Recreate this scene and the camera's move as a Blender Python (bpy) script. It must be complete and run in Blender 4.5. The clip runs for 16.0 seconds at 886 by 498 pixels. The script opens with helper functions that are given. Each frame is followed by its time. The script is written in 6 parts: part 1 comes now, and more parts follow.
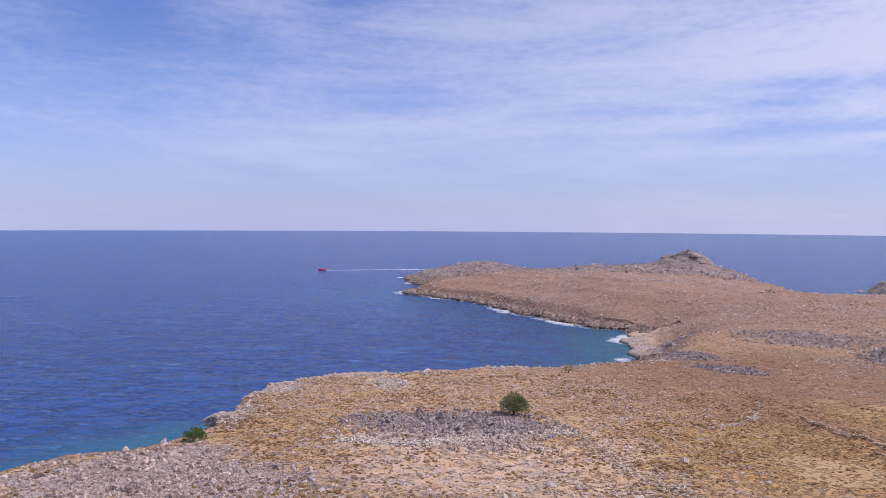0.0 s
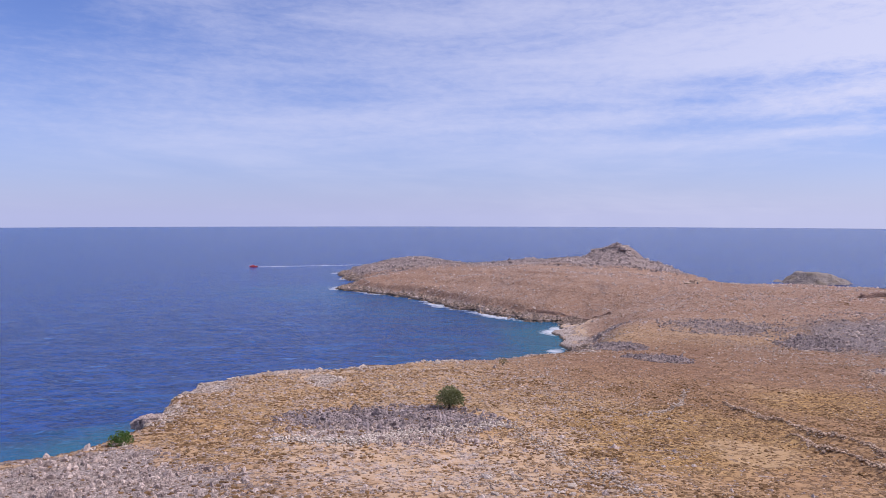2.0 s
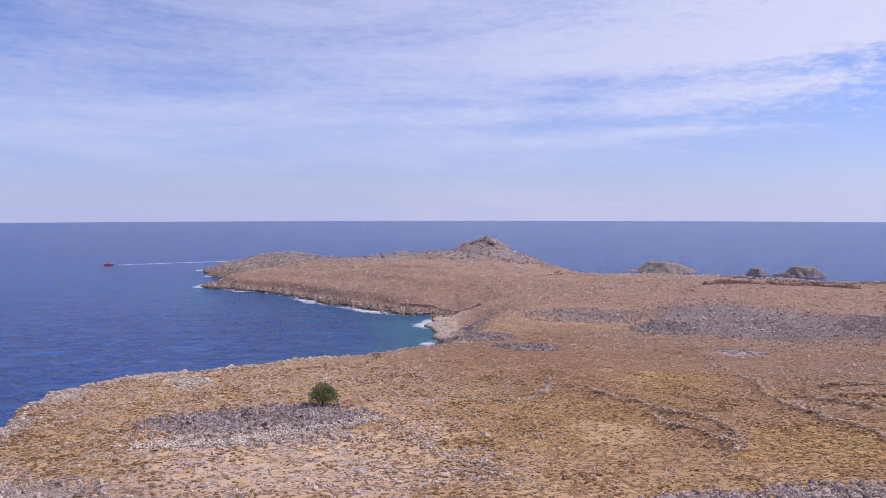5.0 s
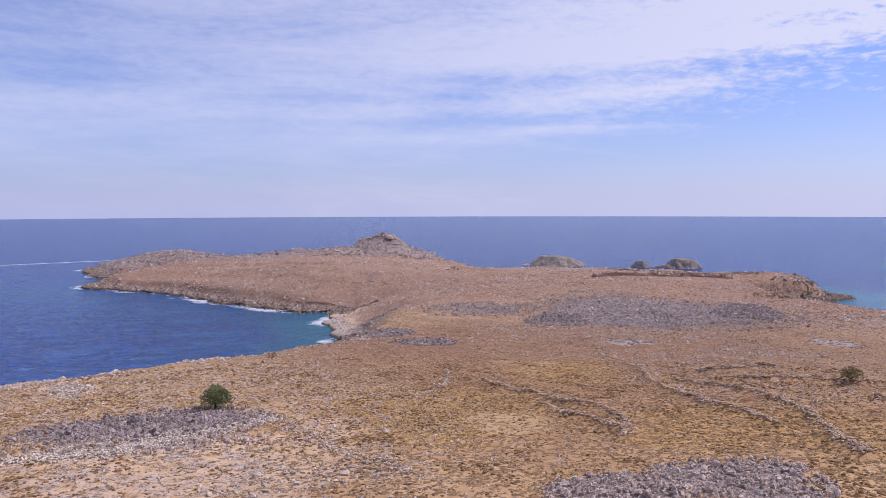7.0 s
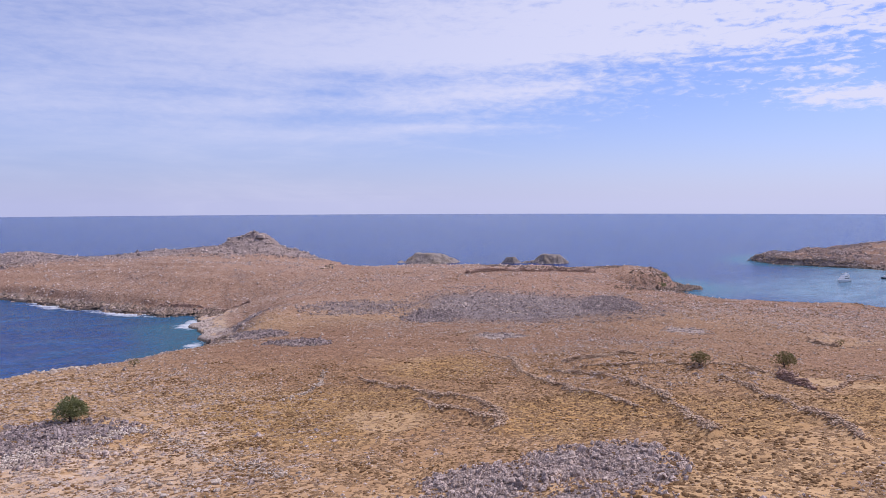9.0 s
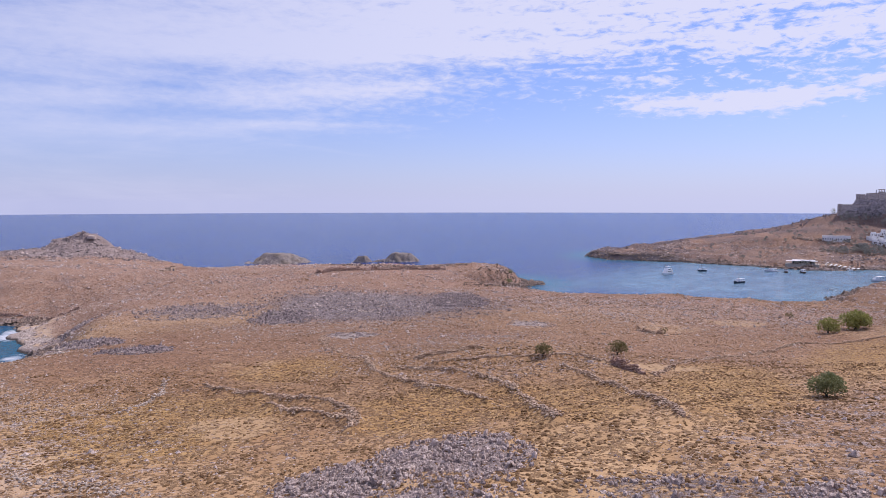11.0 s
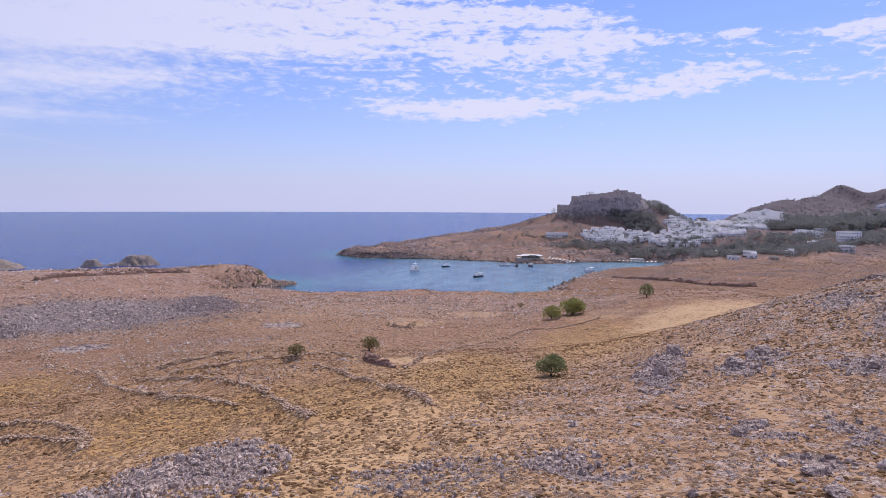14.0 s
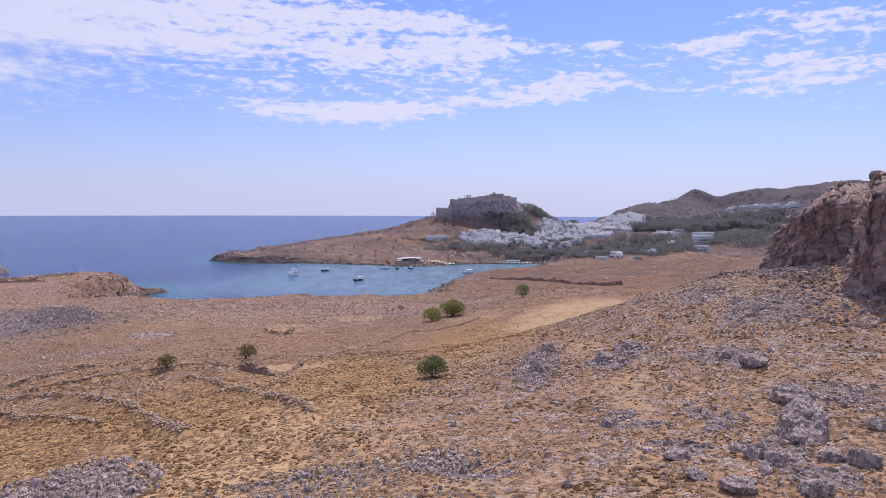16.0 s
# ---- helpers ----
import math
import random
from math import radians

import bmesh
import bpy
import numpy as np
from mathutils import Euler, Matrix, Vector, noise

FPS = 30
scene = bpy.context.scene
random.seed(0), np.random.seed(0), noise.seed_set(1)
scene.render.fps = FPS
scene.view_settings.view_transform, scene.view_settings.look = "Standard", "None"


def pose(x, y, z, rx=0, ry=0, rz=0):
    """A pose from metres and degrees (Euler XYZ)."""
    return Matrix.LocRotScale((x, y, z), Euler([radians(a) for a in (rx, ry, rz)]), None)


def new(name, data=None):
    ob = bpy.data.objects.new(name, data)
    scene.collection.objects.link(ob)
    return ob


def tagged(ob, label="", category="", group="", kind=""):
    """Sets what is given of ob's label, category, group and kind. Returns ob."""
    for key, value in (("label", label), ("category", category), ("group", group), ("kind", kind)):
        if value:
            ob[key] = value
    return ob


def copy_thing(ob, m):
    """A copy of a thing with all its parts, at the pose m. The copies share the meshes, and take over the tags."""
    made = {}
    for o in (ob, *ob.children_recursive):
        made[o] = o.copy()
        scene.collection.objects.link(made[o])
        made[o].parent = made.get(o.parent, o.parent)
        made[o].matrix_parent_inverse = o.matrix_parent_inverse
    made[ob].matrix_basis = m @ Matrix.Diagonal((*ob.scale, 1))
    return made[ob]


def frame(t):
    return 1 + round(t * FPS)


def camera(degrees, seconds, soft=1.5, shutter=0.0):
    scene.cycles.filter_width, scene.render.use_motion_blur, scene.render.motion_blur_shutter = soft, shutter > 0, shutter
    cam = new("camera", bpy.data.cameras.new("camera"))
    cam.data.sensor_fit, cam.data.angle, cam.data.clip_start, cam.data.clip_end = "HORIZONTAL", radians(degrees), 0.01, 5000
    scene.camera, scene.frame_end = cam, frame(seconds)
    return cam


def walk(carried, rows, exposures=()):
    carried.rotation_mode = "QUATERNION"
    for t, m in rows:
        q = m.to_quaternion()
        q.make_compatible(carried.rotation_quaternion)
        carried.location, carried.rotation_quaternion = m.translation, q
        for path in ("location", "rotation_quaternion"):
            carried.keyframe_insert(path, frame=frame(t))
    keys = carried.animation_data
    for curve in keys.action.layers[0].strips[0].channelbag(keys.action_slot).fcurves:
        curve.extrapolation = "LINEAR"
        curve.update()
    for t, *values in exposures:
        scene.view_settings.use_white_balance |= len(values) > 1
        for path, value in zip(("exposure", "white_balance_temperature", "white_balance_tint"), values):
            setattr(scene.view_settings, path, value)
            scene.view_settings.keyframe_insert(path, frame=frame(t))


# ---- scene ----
cam = camera(64.0, 16.0, 0.75)

walk(cam, [
    (0, pose(0, 0, 70, 87.766, -0.354, -0.000)),
    (0.5, pose(0, 0, 70, 87.638, -0.162, -0.911)),
    (1, pose(0, 0, 70, 87.527, -0.142, -1.910)),
    (1.5, pose(0, 0, 70, 87.462, -0.208, -3.517)),
    (2, pose(0, 0, 70, 87.374, -0.073, -5.303)),
    (2.5, pose(0, 0, 70, 87.292, 0.035, -7.073)),
    (3, pose(0, 0, 70, 87.248, 0.089, -8.597)),
    (5.5, pose(0, 0, 70, 86.823, 0.071, -17.498)),
    (6, pose(0, 0, 70, 86.739, 0.151, -19.394)),
    (6.5, pose(0, 0, 70, 86.650, 0.222, -21.515)),
    (7, pose(0, 0, 70, 86.568, 0.158, -23.926)),
    (7.5, pose(0, 0, 70, 86.559, 0.282, -26.389)),
    (8, pose(0, 0, 70, 86.504, 0.262, -28.899)),
    (8.5, pose(0, 0, 70, 86.443, 0.273, -31.354)),
    (9, pose(0, 0, 70, 86.362, 0.194, -34.038)),
    (11.5, pose(0, 0, 70, 86.242, -0.005, -49.513)),
    (12, pose(0, 0, 70, 86.232, -0.112, -53.115)),
    (12.5, pose(0, 0, 70, 86.218, -0.149, -56.277)),
    (13, pose(0, 0, 70, 86.199, -0.180, -59.445)),
    (13.5, pose(0, 0, 70, 86.188, -0.274, -62.669)),
    (14, pose(0, 0, 70, 86.231, -0.276, -65.938)),
    (14.5, pose(0, 0, 70, 86.277, -0.340, -69.171)),
    (15, pose(0, 0, 70, 86.392, -0.265, -72.392)),
    (15.5, pose(0, 0, 70, 86.467, -0.192, -74.789)),
    (16, pose(0, 0, 70, 86.527, -0.255, -75.624)),
], exposures=[(0.0, 0.05, 6250, 24), (16.0, 0.05, 6250, 24)])

# ---- world, sun and exposure ----
SUN_AZ, SUN_EL = 97.0, 53.0
world = bpy.data.worlds.new("sky")
scene.world = world
world.use_nodes = True


def node(tree, kind, inputs=(), **settings):
    """A node with its settings, and its inputs set or linked by index or name."""
    n = tree.nodes.new(kind)
    for key, value in settings.items():
        setattr(n, key, value)
    for key, value in dict(inputs).items():
        if isinstance(value, bpy.types.NodeSocket):
            tree.links.new(value, n.inputs[key])
        else:
            n.inputs[key].default_value = value
    return n


def calc(tree, op, a, b=0.0, c=0.0, clamp=False):
    n = node(tree, "ShaderNodeMath", {0: a, 1: b, 2: c}, operation=op, use_clamp=clamp)
    return n.outputs[0]


def blend(tree, fac, a, b, mode="MIX"):
    n = node(tree, "ShaderNodeMix", {0: fac, 6: a, 7: b}, data_type="RGBA", blend_type=mode)
    return n.outputs[2]


def ramp(tree, value, lo, hi, to_lo=0.0, to_hi=1.0):
    n = node(tree, "ShaderNodeMapRange", {0: value, 1: lo, 2: hi, 3: to_lo, 4: to_hi}, interpolation_type="SMOOTHSTEP")
    return n.outputs[0]


def grain(tree, vector, scale, detail=4.0, rough=0.55, distortion=0.0):
    n = node(tree, "ShaderNodeTexNoise", {"Vector": vector, "Scale": scale, "Detail": detail, "Roughness": rough, "Distortion": distortion})
    return n.outputs[0]


def vec(tree, x, y, z):
    return node(tree, "ShaderNodeCombineXYZ", {0: x, 1: y, 2: z}).outputs[0]


def make_sky():
    tree = world.node_tree
    tree.nodes.clear()
    way = node(tree, "ShaderNodeTexCoord").outputs["Generated"]
    parts = node(tree, "ShaderNodeSeparateXYZ", {0: way})
    dx, dy, dz = parts.outputs
    up = calc(tree, "MAXIMUM", dz, 0.0)
    sky = node(tree, "ShaderNodeTexSky", sky_type="NISHITA", sun_disc=False, sun_elevation=radians(SUN_EL),
               sun_rotation=radians(SUN_AZ), altitude=50.0, air_density=1.0, dust_density=0.6, ozone_density=2.5)
    # azimuth clockwise from y, in degrees
    az = calc(tree, "MULTIPLY", calc(tree, "ARCTAN2", dx, dy), 57.29578)
    el = calc(tree, "MULTIPLY", calc(tree, "ARCSINE", up), 57.29578)
    # bands of thin cloud, ragged streaks and small flocks
    band = grain(tree, vec(tree, calc(tree, "MULTIPLY", az, 0.040), calc(tree, "MULTIPLY", el, 0.20), 3.0), 1.0, 7.0, 0.58, 0.9)
    streak = grain(tree, vec(tree, calc(tree, "MULTIPLY", az, 0.11), calc(tree, "MULTIPLY_ADD", az, 0.03, calc(tree, "MULTIPLY", el, 0.85)), 7.0), 1.0, 7.0, 0.60, 0.7)
    flock = grain(tree, vec(tree, calc(tree, "MULTIPLY", az, 0.75), calc(tree, "MULTIPLY", el, 2.2), 1.0), 1.0, 6.0, 0.62, 0.4)

    def patch(a, e, ra, re, lean=0.0):
        p = calc(tree, "DIVIDE", calc(tree, "SUBTRACT", az, a), ra)
        q = calc(tree, "DIVIDE", calc(tree, "SUBTRACT", calc(tree, "SUBTRACT", el, e), calc(tree, "MULTIPLY", calc(tree, "SUBTRACT", az, a), lean)), re)
        s = calc(tree, "ADD", calc(tree, "MULTIPLY", p, p), calc(tree, "MULTIPLY", q, q))
        return calc(tree, "POWER", 2.718, calc(tree, "MULTIPLY", s, -1.0))

    cover = calc(tree, "MULTIPLY_ADD", calc(tree, "SUBTRACT", band, 0.5), 1.25, ramp(tree, az, 20.0, 55.0, 0.46, 0.36))
    for a, e, ra, re, lean, amount in CLOUDS:
        cover = calc(tree, "MULTIPLY_ADD", patch(a, e, ra, re, lean), amount, cover)
    cover = calc(tree, "MULTIPLY_ADD", calc(tree, "SUBTRACT", streak, 0.5), ramp(tree, az, 15.0, 60.0, 0.5, 0.9), cover)
    cover = calc(tree, "MULTIPLY_ADD", calc(tree, "MULTIPLY", calc(tree, "SUBTRACT", flock, 0.5), ramp(tree, el, 3.0, 8.0)), ramp(tree, az, 15.0, 70.0, 0.5, 1.6), cover)
    cover = calc(tree, "MULTIPLY_ADD", ramp(tree, el, 6.0, 2.0), -0.4, cover)
    # unseen veil of cloud overhead, added for fill light
    cover = calc(tree, "MULTIPLY_ADD", ramp(tree, el, 22.0, 40.0), 0.45, cover)
    crisp = ramp(tree, az, 20.0, 70.0)
    thick = node(tree, "ShaderNodeMapRange", {0: cover, 1: calc(tree, "MULTIPLY_ADD", crisp, 0.46, -0.10), 2: calc(tree, "MULTIPLY_ADD", crisp, -0.33, 1.05)}, interpolation_type="SMOOTHSTEP").outputs[0]
    haze = calc(tree, "POWER", 2.718, calc(tree, "MULTIPLY", el, -0.19))
    clear = node(tree, "ShaderNodeVectorMath", {0: sky.outputs[0], 1: SKY_TINT}, operation="MULTIPLY").outputs[0]
    hazy = blend(tree, calc(tree, "MULTIPLY", haze, 0.80), clear, blend(tree, ramp(tree, az, -10.0, 60.0), FAR_HAZE, HAZE))
    whole = blend(tree, calc(tree, "MULTIPLY", thick, ramp(tree, az, -10.0, 62.0, 0.52, 0.90)), hazy, CLOUD)
    back = node(tree, "ShaderNodeBackground", {0: whole, 1: SKY_STRENGTH})
    node(tree, "ShaderNodeOutputWorld", {0: back.outputs[0]})


# clouds and clear gaps: azimuth, height, half widths (degrees), lean, amount
CLOUDS = [
    (10, 16, 28, 7, 0, 0.20), (32, 14, 18, 4.5, 0, 0.26), (-31, 17, 6, 4, 0, 0.2), (-5, 7.5, 16, 1.0, 0, 0.16), (-23, 18.5, 3.5, 2, 0.2, -0.45), (-7.5, 17, 5, 1.6, 0.25, -0.35),
    (-20, 12, 8, 1.5, 0.1, -0.22), (26.5, 10, 4.5, 0.6, 0, -0.4), (28, 6.2, 10, 1.2, 0, -0.2), (54, 6, 13, 2.2, 0, -0.45), (89, 6.5, 11, 3.5, 0, -0.5), (85, 14.5, 5, 2.2, 0, -0.4), (-25, 6, 14, 4, 0, -0.12), (-28, 16, 12, 6, 0, -0.28),
]
STREAKS = [
    (70, 7.5, 11, 0.8, 0.06, 0.55), (63, 7.8, 5, 0.9, 0, 0.2), (58, 15, 20, 3.2, 0, 0.42), (33, 8.0, 11, 0.9, -0.04, 0.25), (85.5, 9.4, 5, 1.1, 0.1, 0.5), (96, 12, 3.5, 0.6, 0, 0.45),
    (103, 9, 5.5, 1.5, 0.1, 0.42), (102, 13.2, 6, 1.1, -0.1, 0.38), (95, 16, 11, 3.5, 0, -0.62), (88.5, 12.3, 1.5, 0.6, 0, 0.4), (50, 12, 18, 0.7, 0.02, 0.2), (76, 12, 10, 0.8, 0.05, 0.3), (20, 12, 22, 1.2, 0, 0.12),
]
STREAKS += [(33.5, 6.0, 8, 0.45, 0, 0.42), (38, 8.8, 9, 0.6, 0.03, 0.30), (25, 5.3, 9, 0.6, 0, 0.26), (21, 7.6, 8, 0.7, 0.02, 0.24), (46, 5.2, 4, 0.35, 0, 0.30), (-4, 9.3, 6, 1.6, 0, -0.22), (25.5, 8.7, 3.5, 0.5, 0, -0.42), (-24, 14.5, 4, 2, 0.2, -0.3)]
CLOUDS += STREAKS
SKY_TINT = (0.70, 0.84, 1.23)
HAZE, FAR_HAZE = (5.7, 6.25, 8.15, 1.0), (4.7, 5.3, 7.6, 1.0)
CLOUD = (7.0, 7.4, 8.4, 1.0)
SKY_STRENGTH = 0.1
make_sky()

lamp = bpy.data.lights.new("sun", "SUN")
lamp.energy, lamp.angle, lamp.color = 2.9, radians(0.6), (1.0, 0.95, 0.86)
sun = new("sun", lamp)
sun.matrix_world = pose(0, 0, 200, 90 - SUN_EL, 0, 180 - SUN_AZ)

# ---- materials ----
def material(name, build, **fixed):
    """A material whose colour, roughness and bump come from build(tree, place)."""
    m = bpy.data.materials.new(name)
    m.use_nodes = True
    tree = m.node_tree
    tree.nodes.clear()
    shader = node(tree, "ShaderNodeBsdfPrincipled", fixed)
    node(tree, "ShaderNodeOutputMaterial", {0: shader.outputs[0]})
    build(tree, shader)
    return m


def put(tree, shader, colour=None, roughness=None, height=None, strength=0.5, distance=0.1):
    if colour is not None:
        tree.links.new(colour, shader.inputs["Base Color"])
    if roughness is not None:
        tree.links.new(roughness, shader.inputs["Roughness"])
    if height is not None:
        b = node(tree, "ShaderNodeBump", {"Strength": strength, "Distance": distance, "Height": height})
        tree.links.new(b.outputs[0], shader.inputs["Normal"])


def zone(tree, name):
    return node(tree, "ShaderNodeAttribute", attribute_name=name).outputs["Fac"]


def place(tree):
    return node(tree, "ShaderNodeNewGeometry").outputs["Position"]


def ground_look(tree, shader):
    p = place(tree)
    big, mid, fine, dust = grain(tree, p, 0.02, 4), grain(tree, p, 0.16, 5, 0.62), grain(tree, p, 1.3, 5, 0.65), grain(tree, p, 6.0, 3, 0.6)
    red, gold, pink, sand, pale, stony = [zone(tree, n) for n in ("red", "gold", "pink", "sand", "pale", "stony")]
    patchy = ramp(tree, mid, 0.36, 0.64)
    # bare earth between the plants
    soil = blend(tree, patchy, (0.46, 0.280, 0.132, 1), (0.57, 0.370, 0.195, 1))
    soil = blend(tree, calc(tree, "MULTIPLY", ramp(tree, big, 0.42, 0.62), 0.35), soil, (0.33, 0.185, 0.115, 1))
    soil = blend(tree, calc(tree, "MULTIPLY", red, 0.85), soil, blend(tree, patchy, (0.215, 0.102, 0.052, 1), (0.315, 0.166, 0.088, 1)))
    soil = blend(tree, calc(tree, "MULTIPLY", gold, 0.85), soil, blend(tree, patchy, (0.42, 0.232, 0.066, 1), (0.54, 0.325, 0.112, 1)))
    soil = blend(tree, calc(tree, "MULTIPLY", pink, 0.85), soil, blend(tree, patchy, (0.335, 0.190, 0.128, 1), (0.465, 0.288, 0.202, 1)))
    bare = calc(tree, "MULTIPLY", sand, ramp(tree, calc(tree, "ADD", mid, sand), 0.85, 1.25))
    soil = blend(tree, bare, soil, blend(tree, fine, (0.40, 0.250, 0.120, 1), (0.51, 0.335, 0.172, 1)))
    soil = blend(tree, calc(tree, "MULTIPLY", calc(tree, "MULTIPLY", pale, 0.85), ramp(tree, grain(tree, p, 0.5, 5, 0.6), 0.36, 0.56)), soil, blend(tree, fine, (0.50, 0.345, 0.225, 1), (0.72, 0.54, 0.39, 1)))
    # mats of low dry scrub with pale seams of earth between them
    bent = node(tree, "ShaderNodeVectorMath", {0: p, 1: node(tree, "ShaderNodeTexNoise", {"Vector": p, "Scale": 1.6, "Detail": 3.0}).outputs["Color"]}, operation="ADD").outputs[0]
    flat = node(tree, "ShaderNodeMapping", {0: bent, 3: (1.0, 1.0, 0.2)}).outputs[0]
    seam = node(tree, "ShaderNodeTexVoronoi", {"Vector": flat, "Scale": 1.35}, feature="DISTANCE_TO_EDGE").outputs["Distance"]
    clump = node(tree, "ShaderNodeSeparateColor", {0: node(tree, "ShaderNodeTexVoronoi", {"Vector": flat, "Scale": 1.35}).outputs["Color"]})
    cover = calc(tree, "MULTIPLY_ADD", patchy, 0.30, calc(tree, "MULTIPLY_ADD", gold, 0.22, 0.46))
    cover = calc(tree, "SUBTRACT", cover, calc(tree, "MULTIPLY_ADD", bare, 0.50, calc(tree, "MULTIPLY", pale, 0.34)))
    grown = ramp(tree, calc(tree, "SUBTRACT", cover, clump.outputs[0]), -0.06, 0.06)
    mats = calc(tree, "MULTIPLY", grown, ramp(tree, calc(tree, "MULTIPLY_ADD", calc(tree, "SUBTRACT", fine, 0.5), 0.95, seam), 0.0, 0.20))
    plant = blend(tree, clump.outputs[1], (0.150, 0.080, 0.036, 1), (0.265, 0.150, 0.062, 1))
    plant = blend(tree, calc(tree, "MULTIPLY", gold, 0.7), plant, blend(tree, clump.outputs[1], (0.22, 0.118, 0.028, 1), (0.335, 0.188, 0.054, 1)))
    plant = blend(tree, calc(tree, "MULTIPLY", calc(tree, "MAXIMUM", red, pink), 0.65), plant, blend(tree, clump.outputs[1], (0.110, 0.053, 0.033, 1), (0.19, 0.100, 0.060, 1)))
    mats = calc(tree, "MULTIPLY", mats, ramp(tree, dust, 0.30, 0.55, 0.72, 1.0))
    soil = blend(tree, calc(tree, "MULTIPLY", mats, 0.95), soil, plant)
    # drifts of grey gravel
    drift = calc(tree, "MULTIPLY_ADD", stony, 0.22, grain(tree, p, 0.33, 6, 0.72))
    chips = node(tree, "ShaderNodeTexVoronoi", {"Vector": bent, "Scale": 3.6})
    tone = node(tree, "ShaderNodeSeparateColor", {0: chips.outputs["Color"]}).outputs[0]
    gravel = calc(tree, "MULTIPLY", ramp(tree, drift, 0.685, 0.80), ramp(tree, calc(tree, "MULTIPLY_ADD", drift, 0.9, tone), 0.90, 1.0))
    soil = blend(tree, calc(tree, "MULTIPLY", gravel, 0.9), soil, blend(tree, ramp(tree, tone, 0.15, 0.85), (0.14, 0.100, 0.088, 1), (0.50, 0.395, 0.335, 1)))
    # loose pale stones
    cells = node(tree, "ShaderNodeTexVoronoi", {"Vector": bent, "Scale": 1.7, "Randomness": 1.0})
    chance = node(tree, "ShaderNodeSeparateColor", {0: cells.outputs["Color"]}).outputs[0]
    stones = calc(tree, "MULTIPLY", ramp(tree, calc(tree, "MULTIPLY_ADD", calc(tree, "SUBTRACT", dust, 0.5), 0.75, cells.outputs["Distance"]), 0.28, 0.20), ramp(tree, calc(tree, "MULTIPLY_ADD", stony, 0.45, chance), 0.88, 0.92))
    stone = blend(tree, dust, (0.44, 0.345, 0.275, 1), (0.72, 0.585, 0.48, 1))
    soil = blend(tree, stones, soil, stone)
    # grey limestone breaking through
    crag = calc(tree, "ADD", zone(tree, "rock"), calc(tree, "MULTIPLY", calc(tree, "SUBTRACT", fine, 0.5), 1.1))
    crag = ramp(tree, crag, 0.42, 0.62)
    streak = grain(tree, node(tree, "ShaderNodeMapping", {0: p, 3: (1.0, 1.0, 0.25)}).outputs[0], 2.2, 6, 0.7)
    grey = blend(tree, ramp(tree, streak, 0.36, 0.62), (0.20, 0.150, 0.138, 1), (0.50, 0.395, 0.355, 1))
    chalk = blend(tree, ramp(tree, streak, 0.35, 0.65), (0.46, 0.365, 0.285, 1), (0.76, 0.64, 0.54, 1))
    grey = blend(tree, calc(tree, "MULTIPLY", pale, 0.7), grey, chalk)
    split = node(tree, "ShaderNodeTexVoronoi", {"Vector": p, "Scale": 0.9}, feature="DISTANCE_TO_EDGE").outputs["Distance"]
    grey = blend(tree, ramp(tree, split, 0.10, 0.0, 0.0, 0.6), grey, (0.10, 0.07, 0.06, 1))
    grey = blend(tree, calc(tree, "MULTIPLY", ramp(tree, mid, 0.45, 0.65), 0.25), grey, (0.30, 0.20, 0.13, 1))
    colour = blend(tree, crag, soil, grey)
    # dark low heath and shore rock, far haze painted in as violet-grey
    hazy_heath = zone(tree, "hazy_heath")
    colour = blend(tree, calc(tree, "MULTIPLY", hazy_heath, calc(tree, "MULTIPLY_ADD", ramp(tree, mid, 0.40, 0.58), 0.10, 0.85)), colour, blend(tree, ramp(tree, fine, 0.35, 0.65), (0.050, 0.046, 0.060, 1), (0.128, 0.110, 0.126, 1)))
    # wet dark rock at the water
    colour = blend(tree, ramp(tree, node(tree, "ShaderNodeSeparateXYZ", {0: p}).outputs[2], 1.3, 0.4), colour, (0.07, 0.055, 0.045, 1))
    height = calc(tree, "MULTIPLY_ADD", calc(tree, "MULTIPLY", crag, streak), 1.4, calc(tree, "MULTIPLY_ADD", stones, 0.5, calc(tree, "MULTIPLY_ADD", mats, 0.45, calc(tree, "MULTIPLY", fine, 0.5))))
    put(tree, shader, colour, None, height, 0.8, 0.45)


GROUND = material("ground", ground_look, Roughness=0.95)


